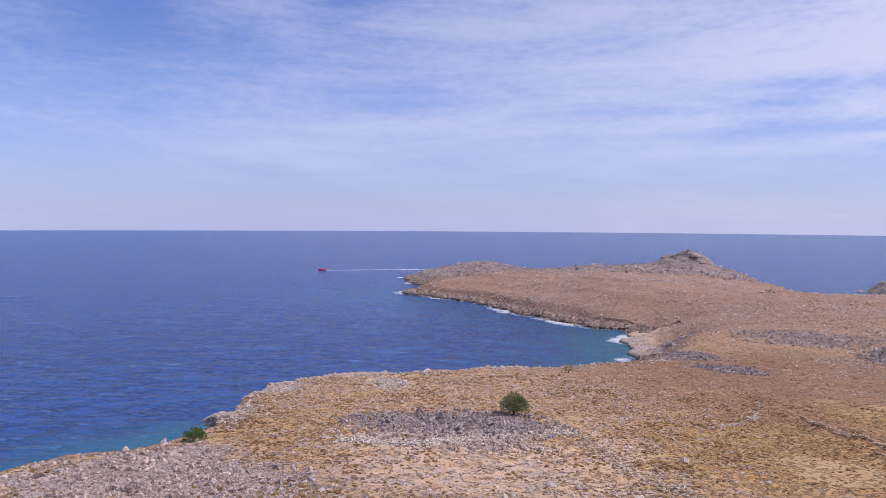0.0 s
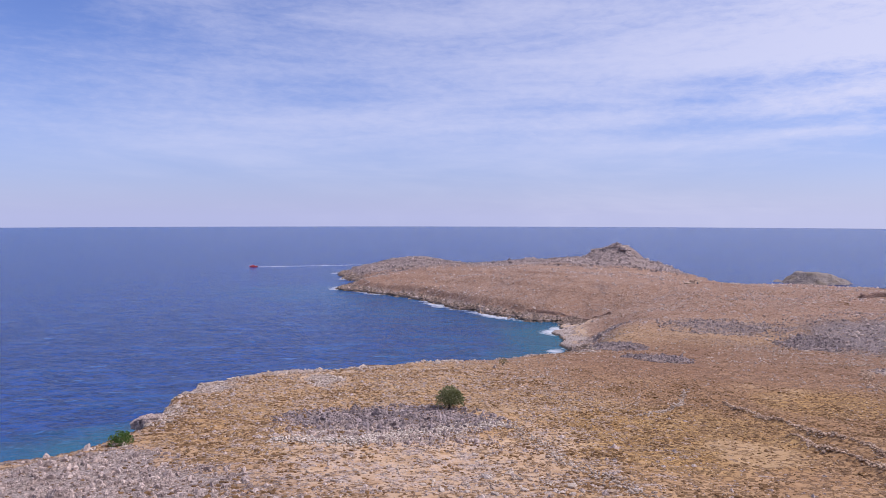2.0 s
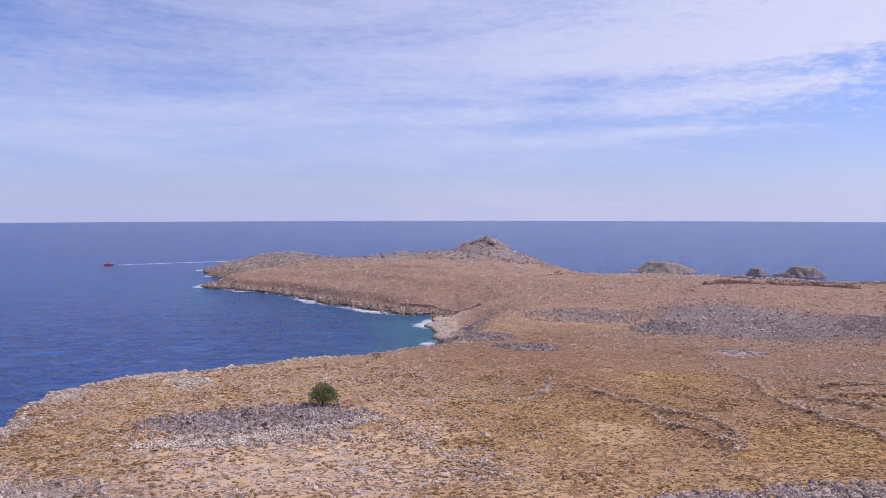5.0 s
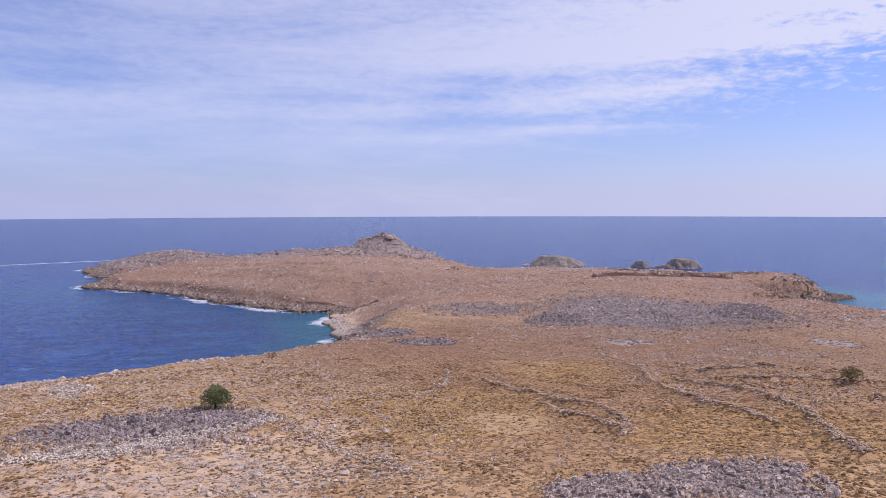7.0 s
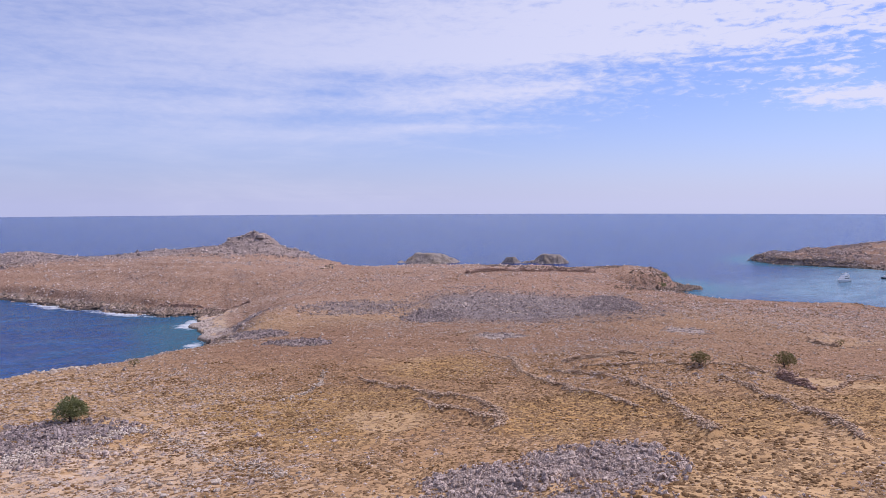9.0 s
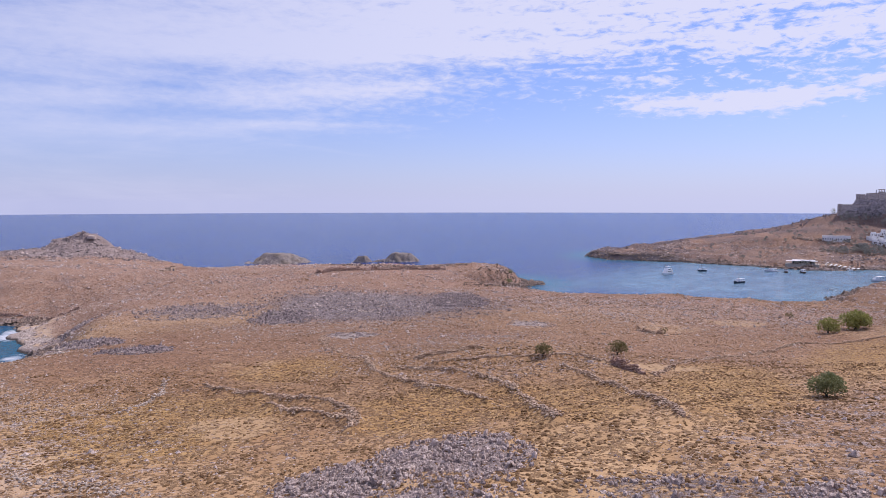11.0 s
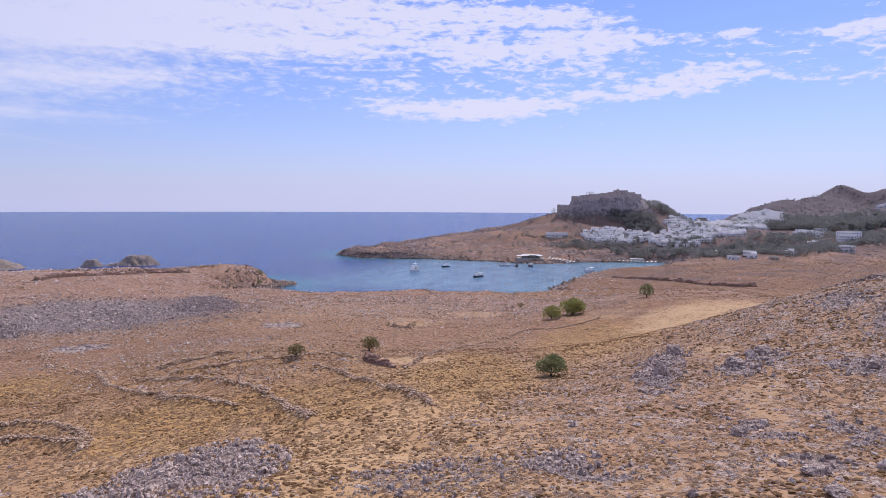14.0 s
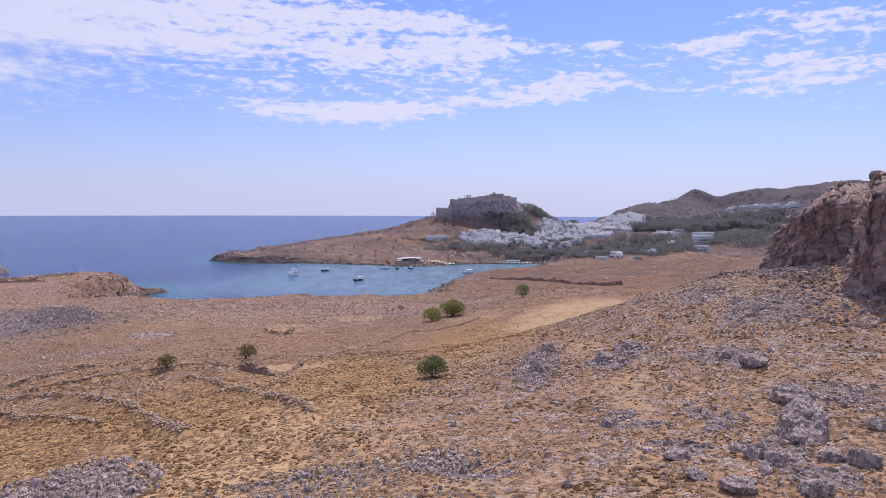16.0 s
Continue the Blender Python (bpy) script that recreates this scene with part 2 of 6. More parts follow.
def sea_look(tree, shader):
    p = place(tree)
    long_ = node(tree, "ShaderNodeMapping", {0: p, 2: (0, 0, radians(25)), 3: (0.5, 1.0, 1.0)}).outputs[0]
    swell, chop, ripples = grain(tree, long_, 0.06, 5, 0.65), grain(tree, long_, 0.17, 6, 0.72, 0.4), grain(tree, long_, 0.9, 3, 0.6)
    wide = grain(tree, long_, 0.004, 3)
    deep = blend(tree, ramp(tree, wide, 0.35, 0.65), (0.006, 0.046, 0.215, 1), (0.008, 0.060, 0.265, 1))
    # dark and bright sides of the waves painted into the water colour
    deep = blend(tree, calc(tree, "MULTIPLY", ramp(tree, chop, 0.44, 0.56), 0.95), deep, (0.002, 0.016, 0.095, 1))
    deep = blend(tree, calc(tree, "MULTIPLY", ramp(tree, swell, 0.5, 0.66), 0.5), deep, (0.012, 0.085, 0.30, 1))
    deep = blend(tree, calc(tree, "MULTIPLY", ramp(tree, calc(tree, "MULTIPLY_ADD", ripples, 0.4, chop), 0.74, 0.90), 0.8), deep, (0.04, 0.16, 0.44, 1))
    shoal = calc(tree, "ADD", zone(tree, "shoal"), calc(tree, "MULTIPLY", calc(tree, "SUBTRACT", swell, 0.5), 0.5))
    water = blend(tree, ramp(tree, shoal, 0.15, 1.0), deep, (0.012, 0.15, 0.20, 1))
    # reflected sky painted into the bay as a paler water colour
    water = blend(tree, calc(tree, "MULTIPLY", zone(tree, "bay"), 0.85), water, blend(tree, ramp(tree, swell, 0.35, 0.65), (0.10, 0.21, 0.30, 1), (0.18, 0.31, 0.40, 1)))
    lively = calc(tree, "ADD", zone(tree, "surf"), calc(tree, "MULTIPLY", calc(tree, "SUBTRACT", chop, 0.55), 1.4))
    foam = calc(tree, "MULTIPLY", ramp(tree, lively, 0.45, 0.85), 0.8)
    caps = calc(tree, "MULTIPLY", ramp(tree, calc(tree, "MULTIPLY", ripples, chop), 0.46, 0.50), 0.5)
    foam = calc(tree, "MAXIMUM", foam, caps)
    water = blend(tree, foam, water, (0.78, 0.80, 0.82, 1))
    rough_ = calc(tree, "MULTIPLY_ADD", foam, 0.5, 0.20)
    height = calc(tree, "ADD", calc(tree, "MULTIPLY", swell, 2.0), calc(tree, "ADD", chop, calc(tree, "MULTIPLY", ripples, 0.3)))
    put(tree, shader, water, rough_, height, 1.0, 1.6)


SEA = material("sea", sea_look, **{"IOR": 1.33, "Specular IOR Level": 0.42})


def stone_look(dark, light, scale, tall=1.0, bump=0.7, stain=None):
    def build(tree, shader):
        p = place(tree)
        tone = node(tree, "ShaderNodeNewGeometry").outputs["Random Per Island"]
        stretched = node(tree, "ShaderNodeMapping", {0: p, 3: (1.0, 1.0, tall)}).outputs[0]
        a, b = grain(tree, stretched, scale, 7, 0.68), grain(tree, p, scale * 0.17, 3)
        fine = grain(tree, p, scale * 5, 4, 0.7)
        mix = calc(tree, "MULTIPLY_ADD", calc(tree, "SUBTRACT", tone, 0.5), 0.22, a)
        colour = blend(tree, ramp(tree, mix, 0.34, 0.66), dark, light)
        if stain:
            colour = blend(tree, calc(tree, "MULTIPLY", ramp(tree, b, 0.48, 0.62), 0.65), colour, stain)
        colour = blend(tree, calc(tree, "MULTIPLY", ramp(tree, fine, 0.55, 0.75), 0.35), colour, dark)
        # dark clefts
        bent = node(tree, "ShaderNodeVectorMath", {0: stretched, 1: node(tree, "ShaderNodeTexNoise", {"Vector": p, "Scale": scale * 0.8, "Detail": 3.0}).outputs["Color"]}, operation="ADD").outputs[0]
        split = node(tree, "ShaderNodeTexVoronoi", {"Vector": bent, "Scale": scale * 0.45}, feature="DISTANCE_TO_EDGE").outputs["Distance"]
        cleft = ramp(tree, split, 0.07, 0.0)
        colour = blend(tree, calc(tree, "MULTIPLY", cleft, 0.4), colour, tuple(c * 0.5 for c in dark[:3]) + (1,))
        height = calc(tree, "ADD", a, calc(tree, "MULTIPLY_ADD", cleft, -0.6, calc(tree, "MULTIPLY", fine, 0.35)))
        put(tree, shader, colour, None, height, bump, 0.5 / scale)
    return build


def plain_look(colour, spread=0.25, scale=3.0):
    other = tuple(c * (1 - spread) for c in colour[:3]) + (1,)

    def build(tree, shader):
        p = place(tree)
        tone = node(tree, "ShaderNodeObjectInfo").outputs["Random"]
        g = calc(tree, "MULTIPLY_ADD", calc(tree, "SUBTRACT", tone, 0.5), 0.3, grain(tree, p, scale, 5, 0.6))
        put(tree, shader, blend(tree, ramp(tree, g, 0.3, 0.7), colour, other), None, g, 0.2, 0.05)
    return build


def leaf_look(first, second, third):
    def build(tree, shader):
        tone = node(tree, "ShaderNodeNewGeometry").outputs["Random Per Island"]
        p = place(tree)
        g = grain(tree, p, 0.7, 3)
        colour = blend(tree, tone, first, second)
        colour = blend(tree, calc(tree, "MULTIPLY", ramp(tree, g, 0.45, 0.7), 0.6), colour, third)
        put(tree, shader, colour)
        # thin leaves let part of the light through
        thin = node(tree, "ShaderNodeBsdfTranslucent", {0: colour})
        both = node(tree, "ShaderNodeMixShader", {0: 0.35, 1: shader.outputs[0], 2: thin.outputs[0]})
        out = next(n for n in tree.nodes if n.bl_idname == "ShaderNodeOutputMaterial")
        tree.links.new(both.outputs[0], out.inputs[0])
    return build


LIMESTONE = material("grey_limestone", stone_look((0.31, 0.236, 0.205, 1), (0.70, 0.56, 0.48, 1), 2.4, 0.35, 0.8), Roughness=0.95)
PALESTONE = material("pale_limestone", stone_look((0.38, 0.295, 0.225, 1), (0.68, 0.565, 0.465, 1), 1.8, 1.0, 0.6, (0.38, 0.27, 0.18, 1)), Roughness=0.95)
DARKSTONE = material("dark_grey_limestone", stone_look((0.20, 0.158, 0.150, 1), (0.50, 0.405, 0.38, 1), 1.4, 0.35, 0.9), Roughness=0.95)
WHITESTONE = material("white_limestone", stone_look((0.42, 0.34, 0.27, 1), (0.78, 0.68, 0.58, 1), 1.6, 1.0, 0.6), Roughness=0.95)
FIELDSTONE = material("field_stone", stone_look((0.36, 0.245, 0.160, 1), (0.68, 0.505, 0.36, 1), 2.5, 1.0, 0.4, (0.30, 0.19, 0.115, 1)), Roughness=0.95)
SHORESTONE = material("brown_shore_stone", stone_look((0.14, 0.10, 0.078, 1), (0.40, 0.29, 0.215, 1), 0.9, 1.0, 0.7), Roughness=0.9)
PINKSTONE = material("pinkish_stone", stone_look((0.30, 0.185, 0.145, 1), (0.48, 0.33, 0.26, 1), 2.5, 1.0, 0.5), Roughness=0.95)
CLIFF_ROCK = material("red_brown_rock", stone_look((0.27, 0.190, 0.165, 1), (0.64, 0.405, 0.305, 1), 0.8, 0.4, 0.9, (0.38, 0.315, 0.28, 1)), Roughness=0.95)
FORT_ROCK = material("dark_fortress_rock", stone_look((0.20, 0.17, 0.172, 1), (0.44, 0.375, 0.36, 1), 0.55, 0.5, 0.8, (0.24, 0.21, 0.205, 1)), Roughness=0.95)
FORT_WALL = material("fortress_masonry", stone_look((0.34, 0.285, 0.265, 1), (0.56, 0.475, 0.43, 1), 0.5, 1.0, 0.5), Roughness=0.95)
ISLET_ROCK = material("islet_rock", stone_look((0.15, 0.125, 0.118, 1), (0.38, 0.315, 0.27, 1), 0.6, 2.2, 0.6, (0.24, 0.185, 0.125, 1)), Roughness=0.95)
DRY_SCRUB = material("dry_scrub", leaf_look((0.20, 0.108, 0.046, 1), (0.34, 0.195, 0.082, 1), (0.185, 0.122, 0.060, 1)), Roughness=0.9)
BROWN_SCRUB = material("brown_scrub", leaf_look((0.21, 0.118, 0.058, 1), (0.33, 0.195, 0.098, 1), (0.185, 0.105, 0.055, 1)), Roughness=0.9)
OLIVE_LEAF = material("dark_green_leaves", leaf_look((0.17, 0.185, 0.075, 1), (0.31, 0.32, 0.145, 1), (0.22, 0.225, 0.10, 1)), Roughness=0.6)
FRESH_LEAF = material("fresh_green_leaves", leaf_look((0.06, 0.13, 0.02, 1), (0.12, 0.21, 0.04, 1), (0.08, 0.14, 0.03, 1)), Roughness=0.6)
CAROB_LEAF = material("yellow_green_leaves", leaf_look((0.25, 0.255, 0.07, 1), (0.41, 0.405, 0.13, 1), (0.29, 0.29, 0.09, 1)), Roughness=0.6)
DULL_LEAF = material("dull_brown_leaves", leaf_look((0.15, 0.135, 0.055, 1), (0.25, 0.215, 0.085, 1), (0.20, 0.15, 0.07, 1)), Roughness=0.7)
# far bushes and trees: distance haze painted in as paler, greyer leaf colours
HAZY_BUSH = material("hazy_maquis", leaf_look((0.12, 0.105, 0.112, 1), (0.19, 0.165, 0.172, 1), (0.15, 0.13, 0.137, 1)), Roughness=0.9)
HAZY_PINE_LEAF = material("hazy_pine_leaves", leaf_look((0.21, 0.215, 0.20, 1), (0.31, 0.315, 0.28, 1), (0.25, 0.242, 0.23, 1)), Roughness=0.7)
BARK = material("bark", stone_look((0.06, 0.045, 0.035, 1), (0.16, 0.125, 0.10, 1), 5.0, 0.2, 0.5), Roughness=0.95)
WHITEWASH = material("whitewash", plain_look((0.86, 0.84, 0.82, 1), 0.14, 0.4), Roughness=0.85)
CREAM = material("cream_plaster", plain_look((0.55, 0.50, 0.43, 1), 0.2, 0.4), Roughness=0.85)
SHUTTER = material("dark_shutter", plain_look((0.05, 0.07, 0.11, 1), 0.3), Roughness=0.5)
WOODDOOR = material("brown_door", plain_look((0.12, 0.07, 0.04, 1), 0.3), Roughness=0.6)
AWNING = material("pale_awning", plain_look((0.84, 0.83, 0.80, 1), 0.08), Roughness=0.8)
GELCOAT = material("white_gelcoat", plain_look((0.78, 0.78, 0.78, 1), 0.08), Roughness=0.25)
NAVY_PAINT = material("navy_paint", plain_look((0.02, 0.03, 0.06, 1), 0.3), Roughness=0.35)
RED_PAINT = material("red_paint", plain_look((0.85, 0.07, 0.05, 1), 0.1), Roughness=0.4)
TIMBER = material("brown_timber", plain_look((0.16, 0.085, 0.045, 1), 0.3), Roughness=0.6)
TINTED = material("tinted_glass", plain_look((0.02, 0.025, 0.03, 1), 0.2), Roughness=0.08)
RUBBER = material("rubber", plain_look((0.02, 0.02, 0.02, 1), 0.2), Roughness=0.8)
CARPAINT = material("silver_car_paint", plain_look((0.6, 0.6, 0.6, 1), 0.3), Roughness=0.25, Metallic=0.3)
ROPEMETAL = material("steel", plain_look((0.5, 0.5, 0.5, 1), 0.2), Roughness=0.35, Metallic=0.9)
FOAM = material("wake_foam", plain_look((0.80, 0.82, 0.84, 1), 0.2, 0.5), Roughness=0.8)
RUBBLE = material("brown_rubble", stone_look((0.20, 0.15, 0.13, 1), (0.50, 0.385, 0.325, 1), 1.2, 1.0, 0.7), Roughness=0.95)

# ---- land form ----
def lattice(ix, iy, seed):
    n = (ix * 374761393 + iy * 668265263 + seed * 1442695041) & 0xFFFFFFFF
    n = ((n ^ (n >> 13)) * 1274126177) & 0xFFFFFFFF
    return (n ^ (n >> 16)) & 0xFFFF


def ripple(x, y, seed=0):
    """Smooth gradient noise, about -1 to 1."""
    x, y = np.asarray(x, float), np.asarray(y, float)
    ix, iy = np.floor(x).astype(np.int64), np.floor(y).astype(np.int64)
    fx, fy = x - ix, y - iy
    sx, sy = fx * fx * fx * (fx * (fx * 6 - 15) + 10), fy * fy * fy * (fy * (fy * 6 - 15) + 10)

    def corner(a, b):
        turn = lattice(ix + a, iy + b, seed) * (math.tau / 65536)
        return np.cos(turn) * (fx - a) + np.sin(turn) * (fy - b)
    top = corner(0, 0) * (1 - sx) + corner(1, 0) * sx
    low = corner(0, 1) * (1 - sx) + corner(1, 1) * sx
    return (top * (1 - sy) + low * sy) * 1.5


def rough(x, y, size, steps=4, seed=0, fall=0.5):
    total, gain = 0.0, 1.0
    for i in range(steps):
        total = total + gain * ripple(x / size, y / size, seed + i)
        size, gain = size / 2.03, gain * fall
    return total


def step(lo, hi, v):
    k = np.clip((v - lo) / (hi - lo), 0, 1)
    return k * k * (3 - 2 * k)


# the shore of the mainland, walked with the sea on the outside
SHORE_NEAR = [(-420, -900), (-230, -300), (-120, -60), (-82, 30), (-66, 88), (-58, 103), (-46, 107), (-48, 128), (-49, 139), (-47, 170),
              (-33, 187), (-14, 195), (14, 213), (38, 228), (64, 250), (82, 290), (93, 345), (101, 362), (106, 418), (124, 455)]
SHORE_CAPE = [(103, 465), (65, 525), (22, 614), (-40, 690), (-18, 760), (-36, 800), (-48, 880), (-15, 930), (60, 950), (150, 910), (240, 850), (322, 770),
              (328, 690), (303, 605), (300, 540), (345, 510), (410, 475), (470, 440), (515, 405), (500, 363), (455, 350), (410, 352), (395, 300)]
SHORE_BAY = [(400, 272), (428, 240), (452, 200), (470, 150), (500, 142), (560, 152), (640, 152), (720, 125), (790, 100), (860, 92), (868, 120), (826, 189), (779, 232),
             (788, 293), (787, 379), (765, 454), (793, 505), (850, 530), (930, 520), (1030, 470), (1120, 400), (1190, 320), (1230, 220),
             (1225, 140), (1262, 82), (1340, 62), (1500, 66), (1700, 84), (1900, 120), (2350, 160), (2350, -1000), (900, -1500)]
SHORE = SHORE_NEAR + SHORE_CAPE + SHORE_BAY

# broad hills: x, y, half widths along and across, turn in degrees, height
HILLS_NEAR = [
    (185, -78, 95, 48, 15, 35.4), (160, -20, 45, 30, 20, 10.4), (120, -60, 50, 40, 0, -10.6), (60, 90, 60, 60, 0, -8.9), (30, 180, 60, 50, 0, 3.1),
    (-30, 120, 50, 50, 0, 0.3), (150, 120, 60, 50, 0, 5.2), (120, 200, 60, 50, 0, 0.5), (70, 30, 50, 50, 0, 5.5),
]
HILLS_NECK = [
    (300, 430, 110, 60, 35, 11.5), (440, 410, 60, 45, 40, 2.4), (255, 235, 70, 45, 20, 3.1), (470, 385, 45, 25, 40, 7.3), (505, 340, 30, 30, 0, -52.4),
    (600, -120, 120, 90, 0, 9.7), (366, 30, 60, 35, 0, 11.8), (600, 60, 120, 45, 0, -3.4), (620, 140, 80, 30, 0, -1.8), (450, 190, 90, 60, -60, -2.0),
]
HILLS_CAPE = [
    (230, 662, 15, 18, 0, 6.0), (228, 662, 40, 34, 0, 8.5), (190, 690, 100, 60, 0, 9.8), (2, 868, 30, 30, 0, 4.5), (95, 810, 26, 30, 0, -4.0), (30, 815, 50, 60, 0, 12.4), (140, 740, 80, 60, 0, 3.6),
    (265, 570, 50, 40, 0, -2.3), (150, 560, 120, 60, 0, 13.1),
]
HILLS_TOWN = [
    (1050, 260, 70, 90, 20, 34.0), (1000, 330, 50, 50, 0, 3.5), (950, 400, 70, 50, -60, 5.5), (830, 470, 70, 50, 0, -1.3), (1080, 180, 70, 70, 0, 24.2),
    (1120, 90, 60, 70, 0, 9.5), (960, 160, 80, 80, 0, -1.2), (940, 20, 120, 100, 0, 10.3), (1250, 0, 120, 80, 0, 10.8), (1000, -150, 120, 120, 0, 7.8),
]
HILLS_FAR = [
    (1693, -160, 38, 60, 0, 55.9), (1720, -270, 90, 70, 0, 71.7), (1800, -430, 130, 90, 0, 89.5), (1760, -580, 160, 110, 0, 39.4), (1620, -110, 70, 60, 0, 65.8),
    (1500, -10, 80, 70, 0, 44.6), (1400, 10, 80, 70, 0, 4.9), (1280, 30, 70, 60, 0, 22.3), (1700, -140, 120, 110, 0, -26.1), (1400, -330, 150, 120, 0, 44.0),
    (1650, -680, 150, 120, 0, 92.9), (1350, -200, 220, 140, 0, 35.1),
]
HILLS_NECK += [(138, 442, 26, 30, 0, -6.0), (327, 485, 70, 50, -34, -2.4), (497, 388, 24, 12, 40, 5.0)]
HILLS_TOWN += [(1010, 412, 40, 22, -62, 9), (873, 500, 45, 30, -30, -6), (985, 440, 20, 20, 0, -3), (1040, 345, 25, 25, 0, -3), (1104, 96, 18, 20, 0, -6), (1085, 126, 16, 13, 0, 4)]
HILLS_FAR += [(1500, 23, 40, 25, 0, -8), (1688, -192, 60, 24, 0, -14), (1735, -310, 50, 40, 0, 3)]
HILLS = HILLS_NEAR + HILLS_NECK + HILLS_CAPE + HILLS_TOWN + HILLS_FAR + [(1690, -158, 20, 30, 0, 12), (1078, 144, 20, 16, 0, 9)]


# crest of the cape's rocky hill: x, y, height
CREST = [(150, 700, 26), (196, 690, 28), (207, 685, 30.5), (214, 683, 36), (222, 680, 37.5), (231, 668, 42.5), (238, 664, 41), (243, 663, 39), (250, 668, 32), (258, 668, 28), (268, 662, 25.5), (277, 648, 23), (285, 634, 23.5), (284, 614, 17), (281, 592, 13)]


def crest_height(x, y):
    """The hill below its crest: a steep rocky brow, then long shelving flanks."""
    best = np.full(np.shape(x), -99.0)
    for (ax, ay, az), (bx, by, bz) in zip(CREST, CREST[1:]):
        k = np.clip(((x - ax) * (bx - ax) + (y - ay) * (by - ay)) / ((bx - ax) ** 2 + (by - ay) ** 2), 0, 1)
        d = np.hypot(x - ax - k * (bx - ax), y - ay - k * (by - ay))
        best = np.maximum(best, az + (bz - az) * k - np.maximum(d - 4, 0) * 0.36 + 7.0 * (1 - step(3, 13, d)) - 7.0)
    return best


def shore_distance(x, y):
    """Metres inland of the shore; negative at sea."""
    x, y = np.asarray(x, float), np.asarray(y, float)
    best = np.full(x.shape, 1e9)
    inside = np.zeros(x.shape, bool)
    for (ax, ay), (bx, by) in zip(SHORE, SHORE[1:] + SHORE[:1]):
        ex, ey = bx - ax, by - ay
        k = np.clip(((x - ax) * ex + (y - ay) * ey) / (ex * ex + ey * ey), 0, 1)
        best = np.minimum(best, np.hypot(x - ax - k * ex, y - ay - k * ey))
        if ay != by:
            inside ^= ((ay > y) != (by > y)) & (x < ax + (y - ay) * ex / ey)
    return np.where(inside, best, -best)


def ragged(x, y):
    r = np.hypot(x, y)
    return shore_distance(x, y) + rough(x, y, 22, 4, 5) * np.clip(r / 110, 0.8, 4.0)


def lie(x, y, d=None):
    """Height of the bare land above the sea, without its roughness."""
    x, y = np.asarray(x, float), np.asarray(y, float)
    if d is None:
        d = ragged(x, y)
    r = np.hypot(x, y)
    z = 10 + 36 / (1 + (r / 190) ** 3)
    for hx, hy, ra, rb, turn, high in HILLS:
        c, s = math.cos(radians(turn)), math.sin(radians(turn))
        p, q = ((x - hx) * c + (y - hy) * s) / ra, (-(x - hx) * s + (y - hy) * c) / rb
        z = z + high * np.exp(-0.5 * (p * p + q * q))
    z = np.maximum(z, crest_height(x, y))
    steep = 0.22 + 3.6 / (1 + (r / 300) ** 6) + 1.6 * step(250, 300, x) * step(700, 660, r) + 0.5 * step(200, 240, x) * step(540, 600, y) - 0.12 * step(680, 740, x) * step(1000, 900, x) + 1.5 * step(1000, 1150, x) + 0.9 * step(420, 460, y) * step(730, 760, x)
    far = step(290, 330, r)
    head = step(330, 430, y) * step(720, 750, x)
    cove = np.maximum(np.exp(-((x - 112) ** 2 + (y - 395) ** 2) / 2200), np.exp(-((x - 122) ** 2 + (y - 458) ** 2) / 1500))
    bank = 1.2 + np.maximum(d - 13 * far, 0) * steep * (1 - 0.6 * cove) + (0.10 * np.clip(d, 0, 13) + (3.5 + 1.0 * head) * step(12, 19, d) * (1 - cove) + 6.0 * head * step(2, 7, d)) * far
    land = np.where(z < bank, z, bank) - 2.2 * np.exp(-np.abs(z - bank) / 2.2)
    return np.where(d > 0, np.maximum(land, 0.3 + 0.2 * d.clip(0, 4)), np.maximum(d * 0.35, -7))


def relief(x, y):
    """The land with its swells and rough ground."""
    d = ragged(x, y)
    r = np.hypot(x, y)
    z = lie(x, y, d)
    amp = step(0, 12, d)
    z = z + amp * (rough(x, y, 60, 3, 11) * 1.2 + rough(x, y, 9, 3, 21) * 0.30)
    z = z + step(1000, 1300, r) * rough(x, y, 130, 5, 101, 0.55) * 6 * amp
    z = z + step(720, 800, x) * step(1000, 900, x) * rough(x, y, 45, 4, 111, 0.55) * 3.0 * amp
    # shelving beds of rock on the cape and the far headland
    bedded = amp * step(430, 520, r) * np.maximum(step(330, 280, x) * step(440, 480, y), step(760, 800, x) * step(1180, 1100, r))
    beds = z / 3.2 + 0.5 * rough(x, y, 55, 3, 141)
    z = z + bedded * step(10, 22, z) * 1.25 * (np.clip((beds - np.floor(beds)) * 2.6, 0, 1) - (beds - np.floor(beds)))
    # banks of earth and stone along the field walls
    near = (x > 30) & (x < 160) & (y > 20) & (y < 160)
    if near.any():
        px, py = x[near], y[near]
        px, py = px + rough(px, py, 7, 2, 81) * 0.8, py + rough(px, py, 7, 2, 83) * 0.8
        best = np.full(px.shape, 99.0)
        for line in FIELD_WALLS:
            for (ax, ay), (bx, by) in zip(line, line[1:]):
                k = np.clip(((px - ax) * (bx - ax) + (py - ay) * (by - ay)) / ((bx - ax) ** 2 + (by - ay) ** 2), 0, 1)
                best = np.minimum(best, np.hypot(px - ax - k * (bx - ax), py - ay - k * (by - ay)))
        z = z.copy()
        z[near] += 0.75 * np.exp(-(best / 1.3) ** 2) * (1 + 0.5 * rough(px, py, 6, 2, 85))
    stone = patches("rock", x, y) * amp
    ledge = 1 - np.abs(rough(x, y, 16, 4, 91, 0.6))
    z = z + stone * (ledge - 0.6) * np.clip(r / 160, 0.5, 5.5) * (1 - 0.2 * step(450, 600, r))
    return z, d


